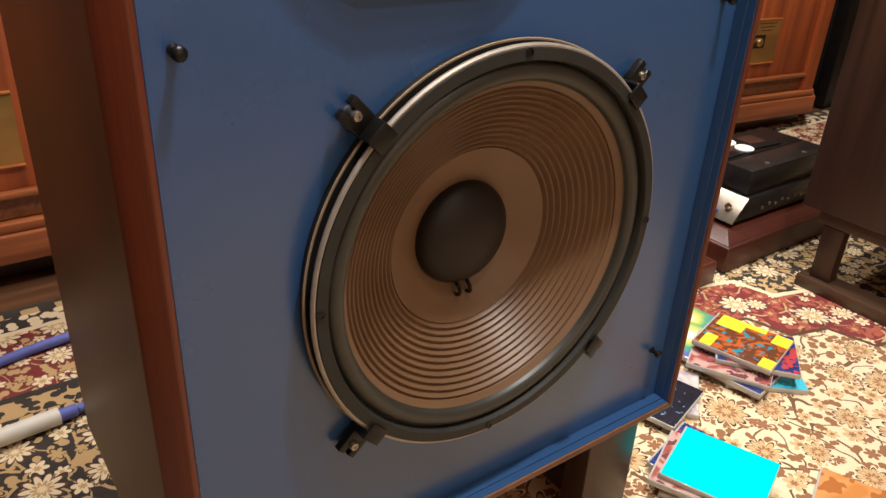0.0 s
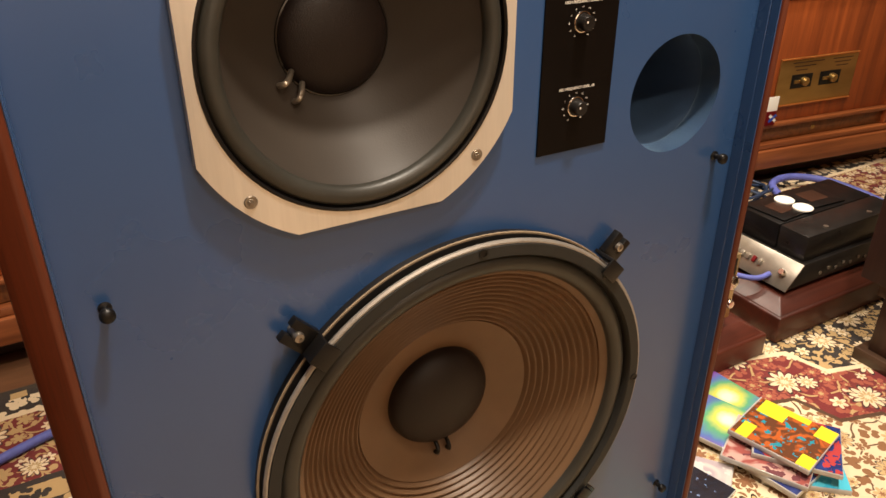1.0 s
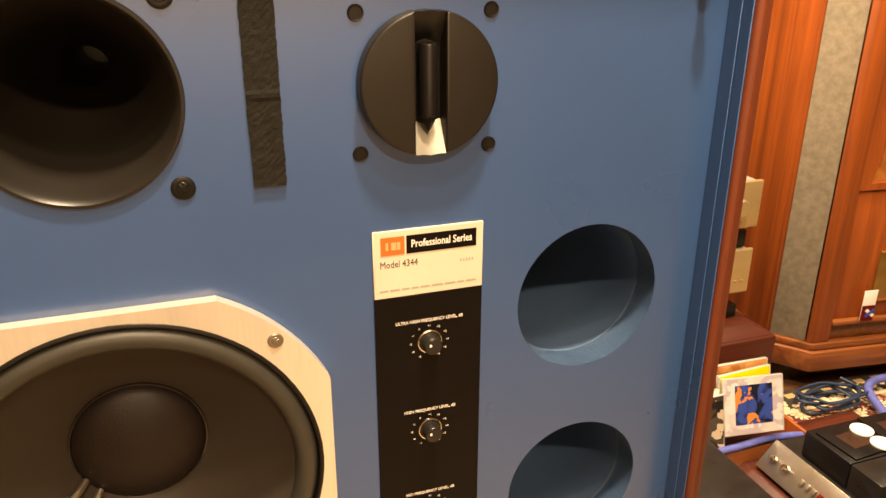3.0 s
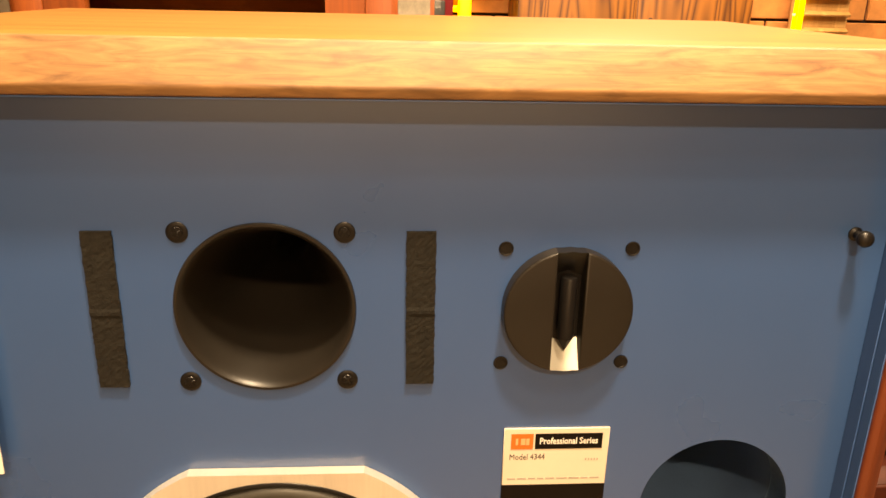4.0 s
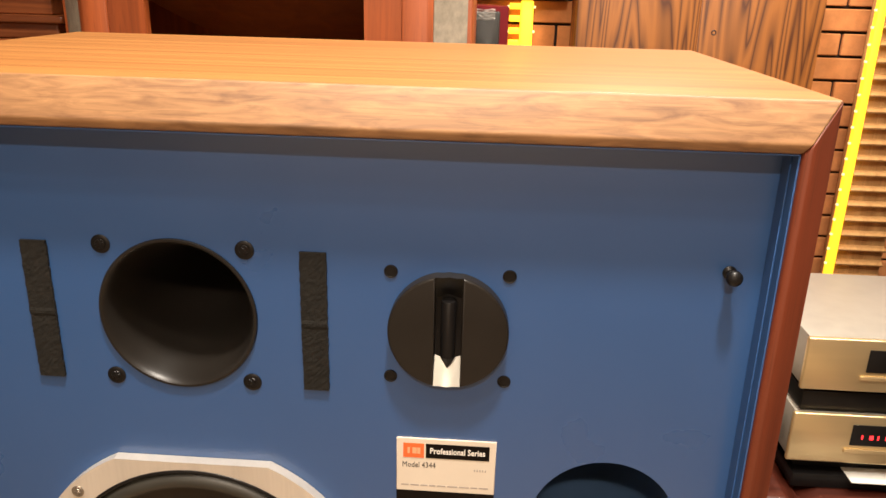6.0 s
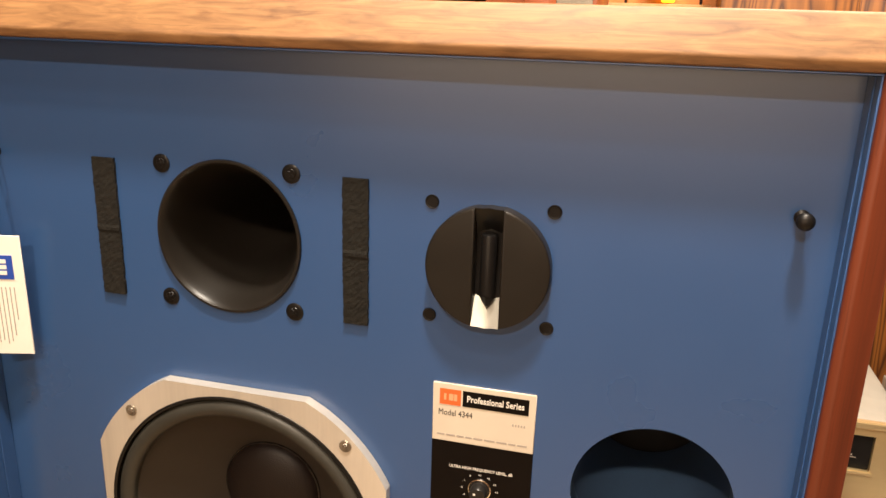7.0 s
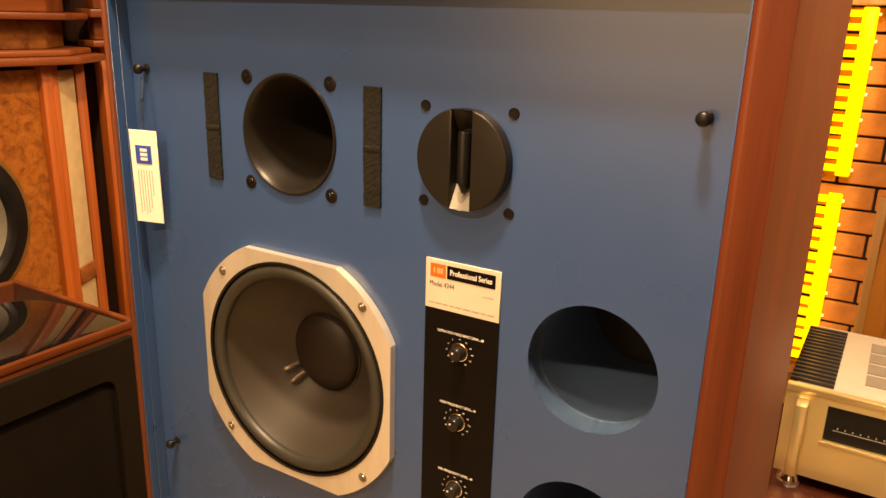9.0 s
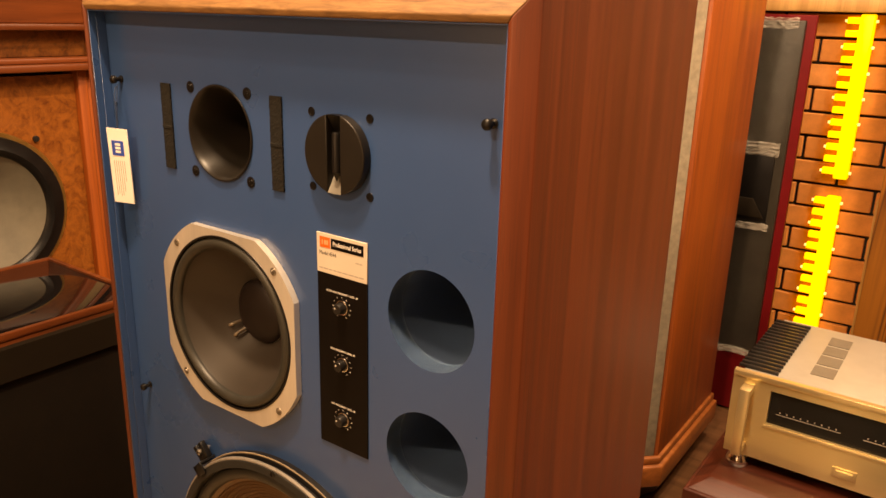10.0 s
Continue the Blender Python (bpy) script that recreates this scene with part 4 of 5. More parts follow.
for x0, x1, y0, y1, z, tilt in ((1.118, 1.222, 0.495, 0.592, 0.2082, 4), (1.232, 1.340, 0.500, 0.598, 0.2082, -4)):
    c = thing("picture_card", ((x0 + x1) / 2, (y0 + y1) / 2, z), "dark card with faded red picture lying on amplifier", "card", "dark picture cards", turn=tilt)
    part("card", box((x0 - x1) / 2, (x1 - x0) / 2, (y0 - y1) / 2, (y1 - y0) / 2, 0, 0.004, 0.0008), BLACK, c, local=True)
    part("picture", box((x0 - x1) / 2 + 0.025, (x1 - x0) / 2 - 0.025, (y0 - y1) / 2 + 0.025, (y1 - y0) / 2 - 0.025, 0.0041, 0.0046, 0), DARKWOOD_Z, c, local=True)
for x, y in ((1.207, 0.562), (1.209, 0.513)):
    c = thing("white_disc", (x, y, 0.2126), "round white felt pad on the black amplifier", "pad", "white pads")
    part("pad", lathe([(0, 0.0), (0.0225, 0.0), (0.0225, 0.003), (0.021, 0.004), (0, 0.004)], (x, y, 0.2126), "z", 32), CARD, c)

pre = thing("preamplifier", (0.72, 0.53, 0.075), "old preamplifier with round chrome knobs", "amplifier")
part("case", box(0.52, 0.862, 0.40, 0.66, 0.10, 0.242, 0.003), BLACKM, pre)
part("front_panel", box(0.518, 0.866, 0.392, 0.3995, 0.098, 0.245, 0.0015), GOLD, pre, "gold front panel")
part("dial_window", box(0.53, 0.855, 0.3885, 0.3915, 0.172, 0.238, 0.001), BLACK, pre)
for x, z, r in ((0.835, 0.195, 0.017), (0.78, 0.195, 0.013), (0.725, 0.195, 0.017), (0.845, 0.142, 0.010), (0.808, 0.142, 0.010), (0.77, 0.142, 0.010), (0.735, 0.142, 0.010)):
    part("knob", lathe([(r, 0.0), (r, -0.010), (r * 0.8, -0.016), (r * 0.75, -0.0165), (0, -0.0165)], (x, 0.388 if z > 0.15 else 0.3915, z), "y", 24), CHROME, pre)
for x, y in ((0.55, 0.42), (0.84, 0.42), (0.55, 0.63), (0.84, 0.63)):
    part("foot", lathe([(0, 0.0), (0.012, 0.0), (0.012, 0.0248), (0, 0.0248)], (x, y, 0.0752), "z", 14), BLACK, pre)


# ---- gold amplifier and stacked units ----
gold = thing("power_amplifier", (0.5, 1.16, 0.298), "gold power amplifier with meter window and finned cover", "amplifier")
gx0, gx1, gy0, gy1, gz0, gz1 = 0.270, 0.735, 0.985, 1.36, 0.325, 0.512
part("case", box(gx0 + 0.012, gx1 - 0.012, gy0 + 0.0125, gy1, gz0, gz1 - 0.006, 0.003), GREYTOP, gold, "grey metal cover")
part("front_panel", holed([(gx0, gz0), (gx1, gz0), (gx1, gz1), (gx0, gz1)], [[(0.345, gz0 + 0.085), (0.665, gz0 + 0.085), (0.665, gz1 - 0.028), (0.345, gz1 - 0.028)]], gy0, gy0 + 0.012), GOLD, gold, "champagne gold front panel", smooth=False)
win = part("meter_window", box(0.346, 0.664, gy0 + 0.007, gy0 + 0.0115, gz0 + 0.086, gz1 - 0.029, 0), BLACK, gold, "black glass meter window")
for u in (0.36, 0.52):
    part("scale_line", box(u, u + 0.12, gy0 + 0.0066, gy0 + 0.007, gz0 + 0.108, gz0 + 0.1095, 0), INKG, win)
    for k in range(9):
        part("scale_mark", box(u + 0.006 + 0.013 * k, u + 0.0085 + 0.013 * k, gy0 + 0.0066, gy0 + 0.007, gz0 + 0.112, gz0 + 0.1155, 0), INKG, win)
part("trim_bar", box(0.340, 0.670, gy0 - 0.003, gy0 - 0.0002, gz0 + 0.077, gz0 + 0.0835, 0.001), GOLD, gold)
part("top_lip", box(gx0, gx1, gy0 - 0.004, gy0 - 0.0003, gz1 - 0.012, gz1, 0.0015), GOLD, gold)
part("handle", join(box(gx0 + 0.022, gx0 + 0.043, gy0 - 0.036, gy0 - 0.026, gz0 + 0.012, gz1 - 0.025, 0.003), box(gx0 + 0.022, gx0 + 0.043, gy0 - 0.027, gy0, gz0 + 0.012, gz0 + 0.03, 0.002), box(gx0 + 0.022, gx0 + 0.043, gy0 - 0.027, gy0, gz1 - 0.043, gz1 - 0.025, 0.002)), GOLD, gold)
part("button", join(box(0.478, 0.522, gy0 - 0.003, gy0, gz0 + 0.018, gz0 + 0.040, 0.001), box(0.484, 0.516, gy0 - 0.008, gy0 - 0.003, gz0 + 0.022, gz0 + 0.036, 0.001)), GOLD, gold)
for k in range(16):
    y = gy0 + 0.03 + 0.0205 * k
    part("cooling_fin", box(gx0 + 0.0005, gx0 + 0.078, y, y + 0.0085, gz1 - 0.0055, gz1 + 0.001, 0.0008), BLACKM, gold)
for k in range(4):
    part("vent_grid", box(gx0 + 0.128, gx0 + 0.172, gy0 + 0.085 + 0.062 * k, gy0 + 0.137 + 0.062 * k, gz1 - 0.0058, gz1 - 0.0045, 0), MESHGREY, gold)
for x, y in ((0.30, 0.995), (0.70, 0.995), (0.30, 1.33), (0.70, 1.33)):
    part("foot", lathe([(0, 0.0), (0.022, 0.0), (0.024, 0.006), (0.024, 0.014), (0.016, 0.0265), (0, 0.0265)], (x, y, 0.2983), "z", 24), CHROME, gold)

for z0, z1, label, red in ((0.345, 0.468, "gold disc player with red digits on display", True), (0.512, 0.636, "gold control amplifier with large round knob", False)):
    u = thing("hifi_unit", (0.99, 1.14, z0 - 0.0005), label, "hi-fi unit", "stacked gold hi-fi units")
    part("case", box(0.772, 1.208, 0.9625, 1.34, z0 + 0.012, z1 - 0.003, 0.003), GREYTOP, u)
    part("front_panel", box(0.765, 1.215, 0.950, 0.962, z0 + 0.010, z1, 0.004, 3), GOLD, u, "champagne gold front panel")
    w = part("display", box(0.885, 1.085, 0.9475, 0.9497, z0 + 0.055, z1 - 0.02, 0.001), BLACK, u)
    if red:
        for k in range(4):
            part("digit", box(0.905 + 0.016 * k, 0.908 + 0.016 * k + (0.005 if k % 2 else 0), 0.9465, 0.9473, z0 + 0.071, z0 + 0.080, 0), DIGIT, w)
    part("trim_bar", box(0.875, 1.095, 0.945, 0.9497, z0 + 0.038, z0 + 0.046, 0.001), GOLD, u)
    if not red:
        part("volume_knob", lathe([(0.025, 0.0), (0.025, -0.006), (0.021, -0.008), (0.020, -0.028), (0.018, -0.030), (0, -0.030)], (1.140, 0.9497, z0 + 0.070), "y", 36), GOLD, u)
        part("knob", lathe([(0.006, 0.0), (0.006, -0.008), (0, -0.009)], (1.158, 0.9497, z0 + 0.027), "y", 18), GOLD, u)
    else:
        for k in range(5):
            part("button", box(1.118 + 0.017 * k, 1.128 + 0.017 * k, 0.947, 0.9497, z0 + 0.040, z0 + 0.046, 0.0008), GOLD, u)
    for x in (0.81, 1.17):
        for y in (1.0, 1.31):
            part("foot", lathe([(0, 0.0), (0.02, 0.0), (0.02, 0.0118), (0, 0.0118)], (x, y, z0 + 0.0001), "z", 20), BLACK, u)
shelf = thing("black_shelf", (0.99, 1.14, 0.2855), "black lacquered shelf board under gold disc player", "shelf")
part("board", box(0.79, 1.20, 0.96, 1.36, 0.2855, 0.318, 0.003), BLACK, shelf)
part("spacer", box(0.80, 1.19, 0.99, 1.34, 0.3182, 0.3445, 0.002), BLACK, shelf)
sheet = thing("paper_sheet", (0.96, 0.93, 0.3183), "white paper sheet lying on black shelf", "paper")
part("sheet", box(0.90, 1.02, 0.935, 0.9895, 0.3184, 0.3204, 0), CARD, sheet)
spacer = thing("black_spacer", (0.99, 1.14, 0.468), "black spacer board between gold units", "board")
part("board", box(0.78, 1.20, 0.965, 1.33, 0.4682, 0.511, 0.002), BLACK, spacer)


# ---- crate of discs ----
def cover_material(name, a, b, c, scale, rare=0.56):
    n = Nodes(name)
    v = n.coords()
    f = n.noise(v, scale, 2, 0.5, 1.5)
    g = n.noise(v, scale * 2.3, 2)
    n.set("Base Color", n.mix(n.math("GREATER_THAN", g, rare), n.ramp(f, [(0.42, a), (0.52, b)]), c))
    n.set("Roughness", 0.25)
    n.set("Coat Weight", 0.6)
    n.set("Coat Roughness", 0.06)
    return n.mat


YELLOW = plain("yellow_print", (0.85, 0.68, 0.02), 0.3, 0, 0.04, 30, 0, coat=0.6)
CYAN = plain("cyan_print", (0.0, 0.68, 0.75), 0.3, 0, 0.04, 30, 0, coat=0.6)
CYANDARK = plain("dull_cyan_print", (0.01, 0.42, 0.50), 0.4, 0, 0.04)


def rainbow_material():
    """Printed cover whose colour runs from violet through green to a pale yellow middle."""
    n = Nodes("rainbow_cover")
    v = n.coords((1.0, 0.8, 0.0))
    f = n.math("ADD", n.math("MULTIPLY", n.vmath("DISTANCE", v, (0.012, 0.012, 0.0)), 11.0), n.math("MULTIPLY", n.math("SUBTRACT", n.noise(v, 25, 3), 0.5), 0.35))
    n.set("Base Color", n.ramp(f, [(0.06, (0.85, 0.85, 0.62)), (0.24, (0.62, 0.60, 0.10)), (0.42, (0.12, 0.36, 0.18)), (0.6, (0.10, 0.16, 0.42)), (0.8, (0.24, 0.06, 0.36))]))
    n.set("Roughness", 0.25)
    n.set("Coat Weight", 0.6)
    return n.mat


PURPLE = rainbow_material()
SUNSET = cover_material("orange_blue_cover", (0.42, 0.10, 0.02), (0.12, 0.045, 0.02), (0.03, 0.24, 0.32), 32, 0.62)
NIGHT = cover_material("dark_blue_cover", (0.012, 0.012, 0.018), (0.015, 0.018, 0.03), (0.18, 0.25, 0.42), 45, 0.66)
PALE = cover_material("pale_grey_cover", (0.55, 0.52, 0.50), (0.42, 0.36, 0.40), (0.60, 0.58, 0.56), 14)
ROSEC = cover_material("rose_cover", (0.30, 0.08, 0.07), (0.50, 0.32, 0.28), (0.15, 0.05, 0.06), 20)
NAVY = cover_material("navy_red_cover", (0.02, 0.03, 0.14), (0.03, 0.05, 0.20), (0.40, 0.05, 0.05), 22)
SKY = cover_material("sky_blue_cover", (0.03, 0.35, 0.62), (0.05, 0.45, 0.70), (0.10, 0.55, 0.75), 10)
TAN = cover_material("orange_tan_cover", (0.48, 0.20, 0.05), (0.55, 0.27, 0.09), (0.36, 0.13, 0.03), 8)
SEPIA = cover_material("black_cream_cover", (0.012, 0.011, 0.010), (0.05, 0.035, 0.025), (0.55, 0.44, 0.33), 15, 0.55)
DUSK = cover_material("dark_blue_orange_cover", (0.010, 0.012, 0.025), (0.03, 0.06, 0.28), (0.55, 0.20, 0.05), 16, 0.62)
JEWEL = plain("clear_disc_case", (0.42, 0.41, 0.39), 0.12, 0, 0.08, 60, 0, coat=0.8)


def disc_case(x, y, z, turn, cover, label, extras=(), tilt=0.0):
    t = thing("disc_case", (x, y, z), label, "disc case", "disc cases on the carpet", turn=turn)
    if tilt:
        ROOT[t] = pose(x, y, z, tilt, 0, turn)
        t.matrix_world = ROOT[t]
    part("case", box(-0.071, 0.071, -0.0625, 0.0625, 0.0, 0.0095, 0.0012), JEWEL, t, local=True)
    part("spine", box(-0.0705, -0.0682, -0.062, 0.062, 0.0096, 0.0102, 0), JEWEL, t, local=True)
    inlay = part("cover", box(-0.0678, 0.0695, -0.061, 0.061, 0.0096, 0.0101, 0), cover, t, local=True)
    for name, (a, b, c, d), m in extras:
        part(name, box(a, b, c, d, 0.0102, 0.0105, 0), m, inlay, local=True)
    return t


# pile by the loudspeaker's corner
rows = (-0.040, -0.030, -0.020, -0.010, 0.0, 0.010, 0.020, 0.030, 0.040)
disc_case(0.435, -0.033, 0.0, -58, PALE, "clear disc case lying on carpet")
disc_case(0.447, -0.014, 0.0097, -76, NAVY, "disc case with navy and red cover under others")
disc_case(0.419, -0.030, 0.0194, -66, ROSEC, "disc case with rose cover under others")
disc_case(0.430, -0.041, 0.0291, -69, CYAN, "bright cyan disc case on top of its pile",
          [("small_print", (-0.030 + 0.012 * k, -0.029 + 0.012 * k, -0.033, 0.03 - 0.006 * (k % 3)), CYANDARK) for k in range(8)])
disc_case(0.565, -0.195, 0.0, -68, TAN, "orange tan disc case with round emblem lying on carpet",
          [("emblem", (0.030, 0.056, -0.012, 0.014), INKG)])
# second pile further in
disc_case(0.742, 0.103, 0.0, -40, SKY, "sky blue disc case lying on carpet")
disc_case(0.715, 0.116, 0.0103, 10, NAVY, "disc case with navy cover in a loose pile")
disc_case(0.700, 0.131, 0.0206, -62, ROSEC, "disc case with rose cover in a loose pile")
disc_case(0.745, 0.117, 0.0309, -52, NAVY, "disc case with blue and red cover in a loose pile")
disc_case(0.731, 0.136, 0.0412, -75, SUNSET, "yellow disc case with painted street picture",
          [("yellow_block", (-0.0595, -0.012, 0.020, 0.061), YELLOW), ("yellow_block", (-0.012, 0.024, 0.046, 0.061), YELLOW), ("yellow_block", (0.040, 0.0695, 0.026, 0.061), YELLOW),
           ("yellow_block", (0.046, 0.0695, -0.061, -0.030), YELLOW), ("yellow_block", (-0.0595, -0.038, -0.061, -0.02), YELLOW)])
disc_case(0.505, 0.152, 0.0103, -74, NIGHT, "black disc case with scattered pale blue marks")
disc_case(0.540, 0.165, 0.0, -52, PALE, "pale disc case half hidden on carpet")
disc_case(0.750, 0.294, 0.0, -84, PURPLE, "disc case with purple and green rainbow cover", [("sticker", (0.045, 0.064, -0.056, -0.038), CARD)])
disc_case(0.686, 0.235, 0.0103, -70, PURPLE, "disc case with violet cover in a loose pile")

crate = thing("disc_crate", (0.93, 0.74, 0), "dark wooden crate full of upright disc cases", "crate")
part("floor_board", box(0.70, 1.20, 0.70, 0.868, 0.0, 0.012, 0.001), DARKWOOD_Z, crate)
for y in (0.689, 0.869):
    part("board", box(0.70, 1.20, y, y + 0.010, 0.0, 0.118, 0.002), ROSE_X, crate)
for x in (0.69, 1.2005):
    part("end_board", box(x, x + 0.0095, 0.689, 0.879, 0.0, 0.125, 0.002), ROSE_Z, crate)
for k, x in enumerate((0.775, 0.918)):
    for j in range(9):
        cov = (NIGHT, YELLOW, SUNSET, PALE, ROSEC, NAVY, CARD, TAN)[(k * 5 + j) % 8] if j > 1 else (SEPIA, CARD)[j]
        disc_case(x + random.uniform(-0.002, 0.002), 0.718 + 0.0165 * j, 0.075 + random.uniform(0, 0.012) + 0.105, 180, cov, "disc case standing upright in wooden crate", tilt=-78)
# the loose cases at its end: a pale one in front of a yellow one
disc_case(1.060, 0.716, 0.212, 172, PALE, "clear disc case with dark blue picture standing in crate", [("picture", (-0.044, 0.044, -0.046, 0.040), DUSK)], tilt=-72)
disc_case(1.062, 0.748, 0.212, 183, YELLOW, "bright yellow disc case standing in crate", tilt=-78)
disc_case(1.066, 0.772, 0.220, 178, TAN, "brown disc case standing behind a yellow one", tilt=-80)
disc_case(1.070, 0.800, 0.196, 180, SEPIA, "black and cream disc case standing in crate", tilt=-78)
label = thing("gold_label", (1.065, 0.879, 0.20), "small gold label on the mahogany platform", "label")
part("label", box(1.045, 1.085, 0.8766, 0.8794, 0.205, 0.226, 0.0008), GOLD, label)


# ---- cables ----
def cable(points, r, m, label):
    t = thing("cable", (points[0][0], points[0][1], 0), label, "cable", "cables")
    part("cord", tube(points, r, 10), m, t)
    return t


cable([(-0.75, 0.70, 0.009), (-0.50, 0.77, 0.009), (-0.38, 0.81, 0.009), (-0.28, 0.83, 0.009), (-0.1, 0.84, 0.009), (0.12, 0.78, 0.009)], 0.009, CABLE, "thick violet blue braided cable on carpet")
plug_lead = cable([(-0.295, 0.612, 0.012), (-0.22, 0.635, 0.010), (-0.1, 0.63, 0.008), (0.05, 0.56, 0.008)], 0.0075, CABLE, "violet blue cable with pale plug sleeve")
part("plug_sleeve", tube([(-0.50, 0.585, 0.017), (-0.40, 0.598, 0.016), (-0.322, 0.608, 0.014)], 0.014, 14), PLUG, plug_lead, "pale plug sleeve")
part("collar", tube([(-0.322, 0.608, 0.0135), (-0.296, 0.612, 0.0125)], 0.010, 12), CABLE, plug_lead)
cable([(1.50, 0.66, 0.012), (1.56, 0.78, 0.03), (1.615, 0.89, 0.035), (1.69, 0.922, 0.035), (1.76, 0.895, 0.035), (1.815, 0.82, 0.03), (1.835, 0.70, 0.02), (1.81, 0.60, 0.012), (1.76, 0.48, 0.012)], 0.011, CABLE, "thick violet cable arching over carpet")
cable([(0.75, 0.60, 0.085), (0.90, 0.58, 0.14), (0.98, 0.50, 0.115), (1.02, 0.46, 0.110), (1.058, 0.455, 0.113)], 0.006, CABLE, "blue lead plugged into silver chassis")
cable([(0.80, 0.695, 0.126), (1.0, 0.693, 0.126), (1.12, 0.696, 0.126), (1.24, 0.70, 0.10), (1.33, 0.72, 0.03)], 0.008, CABLE, "violet blue cable lying over crate edge")
loops = []
for k in range(46):
    a = k * 0.72
    r = 0.085 + 0.018 * math.sin(k * 1.7)
    loops.append((1.505 + r * math.cos(a) + 0.012 * math.sin(k * 0.6), 0.905 + 0.5 * r * math.sin(a), 0.006 + 0.0009 * k + 0.004 * math.sin(k * 2.1)))
cable(loops, 0.004, CABLEDARK, "loosely coiled dark blue cable on carpet")

# ---- dark loudspeaker on a frame stand ----
dark = thing("dark_loudspeaker", (1.38, -0.02, 0.18), "dark brown loudspeaker on low frame stand", "loudspeaker")
part("cabinet", box(1.10, 1.62, -0.32, 0.285, 0.18, 1.22, 0.004), DARKWOOD_Z, dark)
part("baffle_board", box(1.13, 1.59, -0.330, -0.3205, 0.21, 1.19, 0.002), BLACK, dark)
dstand = thing("speaker_stand", (1.36, 0.0, 0), "low dark wooden frame stand on carpet", "stand")
part("foot_rail", box(1.10, 1.16, -0.30, 0.255, 0.0, 0.028, 0.002), DARKWOOD_Y, dstand)
part("foot_rail", box(1.54, 1.60, -0.30, 0.255, 0.0, 0.028, 0.002), DARKWOOD_Y, dstand)
for x in (1.115, 1.555):
    for y in (-0.24, 0.19):
        part("post", box(x, x + 0.03, y, y + 0.045, 0.0285, 0.1495, 0.002), DARKWOOD_Z, dstand)
    part("top_rail", box(x, x + 0.03, -0.28, 0.25, 0.15, 0.1795, 0.002), DARKWOOD_Y, dstand)

# ---- left side: carved old loudspeaker, cloth-panelled cabinet and grille box ----
old = thing("antique_loudspeaker", (-1.42, 0.2, 0), "old carved loudspeaker with burl baffle and bare driver", "loudspeaker")
fx = -1.20
D = (0.215, 0.735)
swap = Matrix(((0, 1, 0, 0), (1, 0, 0, 0), (0, 0, 1, 0), (0, 0, 0, 1)))   # trades x for y


def facing(bm, x):
    """Turns a part made in the x-z plane, looking to -y, so that it looks to +x at the plane x."""
    bm.transform(Matrix.Translation((x, 0, 0)) @ Matrix.Diagonal((-1, 1, 1, 1)) @ swap)
    return bm


part("baffle", facing(holed([(-0.07, 0.10), (0.455, 0.10), (0.455, 1.035), (-0.07, 1.035)], [circle(*D, 0.165)], 0.0, 0.02), fx), BURL_LIGHT, old, "light burl veneer baffle", smooth=False)
drv = part("driver", facing(lathe([(0.165, 0.02), (0.166, -0.003), (0.186, -0.003), (0.188, 0.0)], (D[0], 0, D[1])), fx), BRASS, old, "fifteen-inch driver with black roll surround")
part("surround", facing(lathe([(0.178, -0.0035), (0.176, -0.010), (0.160, -0.012), (0.150, -0.016), (0.140, -0.012), (0.135, -0.004)], (D[0], 0, D[1])), fx), BLACK, drv)
part("cone", facing(lathe([(0.136, -0.004), (0.10, 0.022), (0.05, 0.05), (0, 0.058)], (D[0], 0, D[1])), fx), OLDCONE, drv, "grey paper cone")
for a in (50, 130, 230, 310):
    r = radians(a)
    part("bolt", facing(lathe([(0.007, 0.0), (0.007, -0.006), (0, -0.008)], (D[0] + 0.205 * math.cos(r), 0, D[1] + 0.205 * math.sin(r)), seg=14), fx), BLACKM, drv)
for y0, y1, o in ((0.4555, 0.480, 0.018), (0.4805, 0.498, 0.010), (-0.125, -0.0705, 0.02)):
    part("pilaster", box(fx - 0.05, fx + o, y0, y1, 0.06, 1.045, 0.004, 3), ROSE_Z, old)
part("canted_cloth", prism([(fx - 0.012, 0.4985), (fx + 0.002, 0.4985), (fx - 0.030, 0.560), (fx - 0.045, 0.560)], 0.10, 1.03, "z", 0.001), CANE, old, "beige woven cloth panel")
part("canted_rail", prism([(fx + 0.0, 0.499), (fx + 0.008, 0.499), (fx - 0.024, 0.561), (fx - 0.034, 0.561)], 0.545, 0.585, "z", 0.001), ROSE_X, old)
part("corner_post", box(fx - 0.12, fx - 0.025, 0.5615, 0.585, 0.06, 1.045, 0.003), ROSE_Z, old)
for z0, z1, o, m in ((1.046, 1.062, 0.05, ROSE_Y), (1.0625, 1.075, 0.03, ROSE_Y), (1.0755, 1.135, -0.01, BURL), (1.1355, 1.150, 0.03, ROSE_Y), (1.1505, 1.36, -0.005, ROSE_Y), (1.3605, 1.40, 0.03, ROSE_Y), (0.0, 0.0595, 0.03, DARKWOOD_Z)):
    part("moulding", prism([(-1.75, -0.16 - o), (fx + o, -0.16 - o), (fx + o, 0.50 + o * 0.6), (fx - 0.08 + o, 0.595 + o), (-1.75, 0.595 + o)], z0, z1, "z", 0.004), m, old)
part("carcass", box(-1.74, fx - 0.09, -0.12, 0.56, 0.0605, 1.045, 0), DARKWOOD_Z, old)

cab = thing("panelled_cabinet", (-1.5, 0.82, 0), "tall wooden cabinet with beige cloth panels", "cabinet")
kx = -1.27
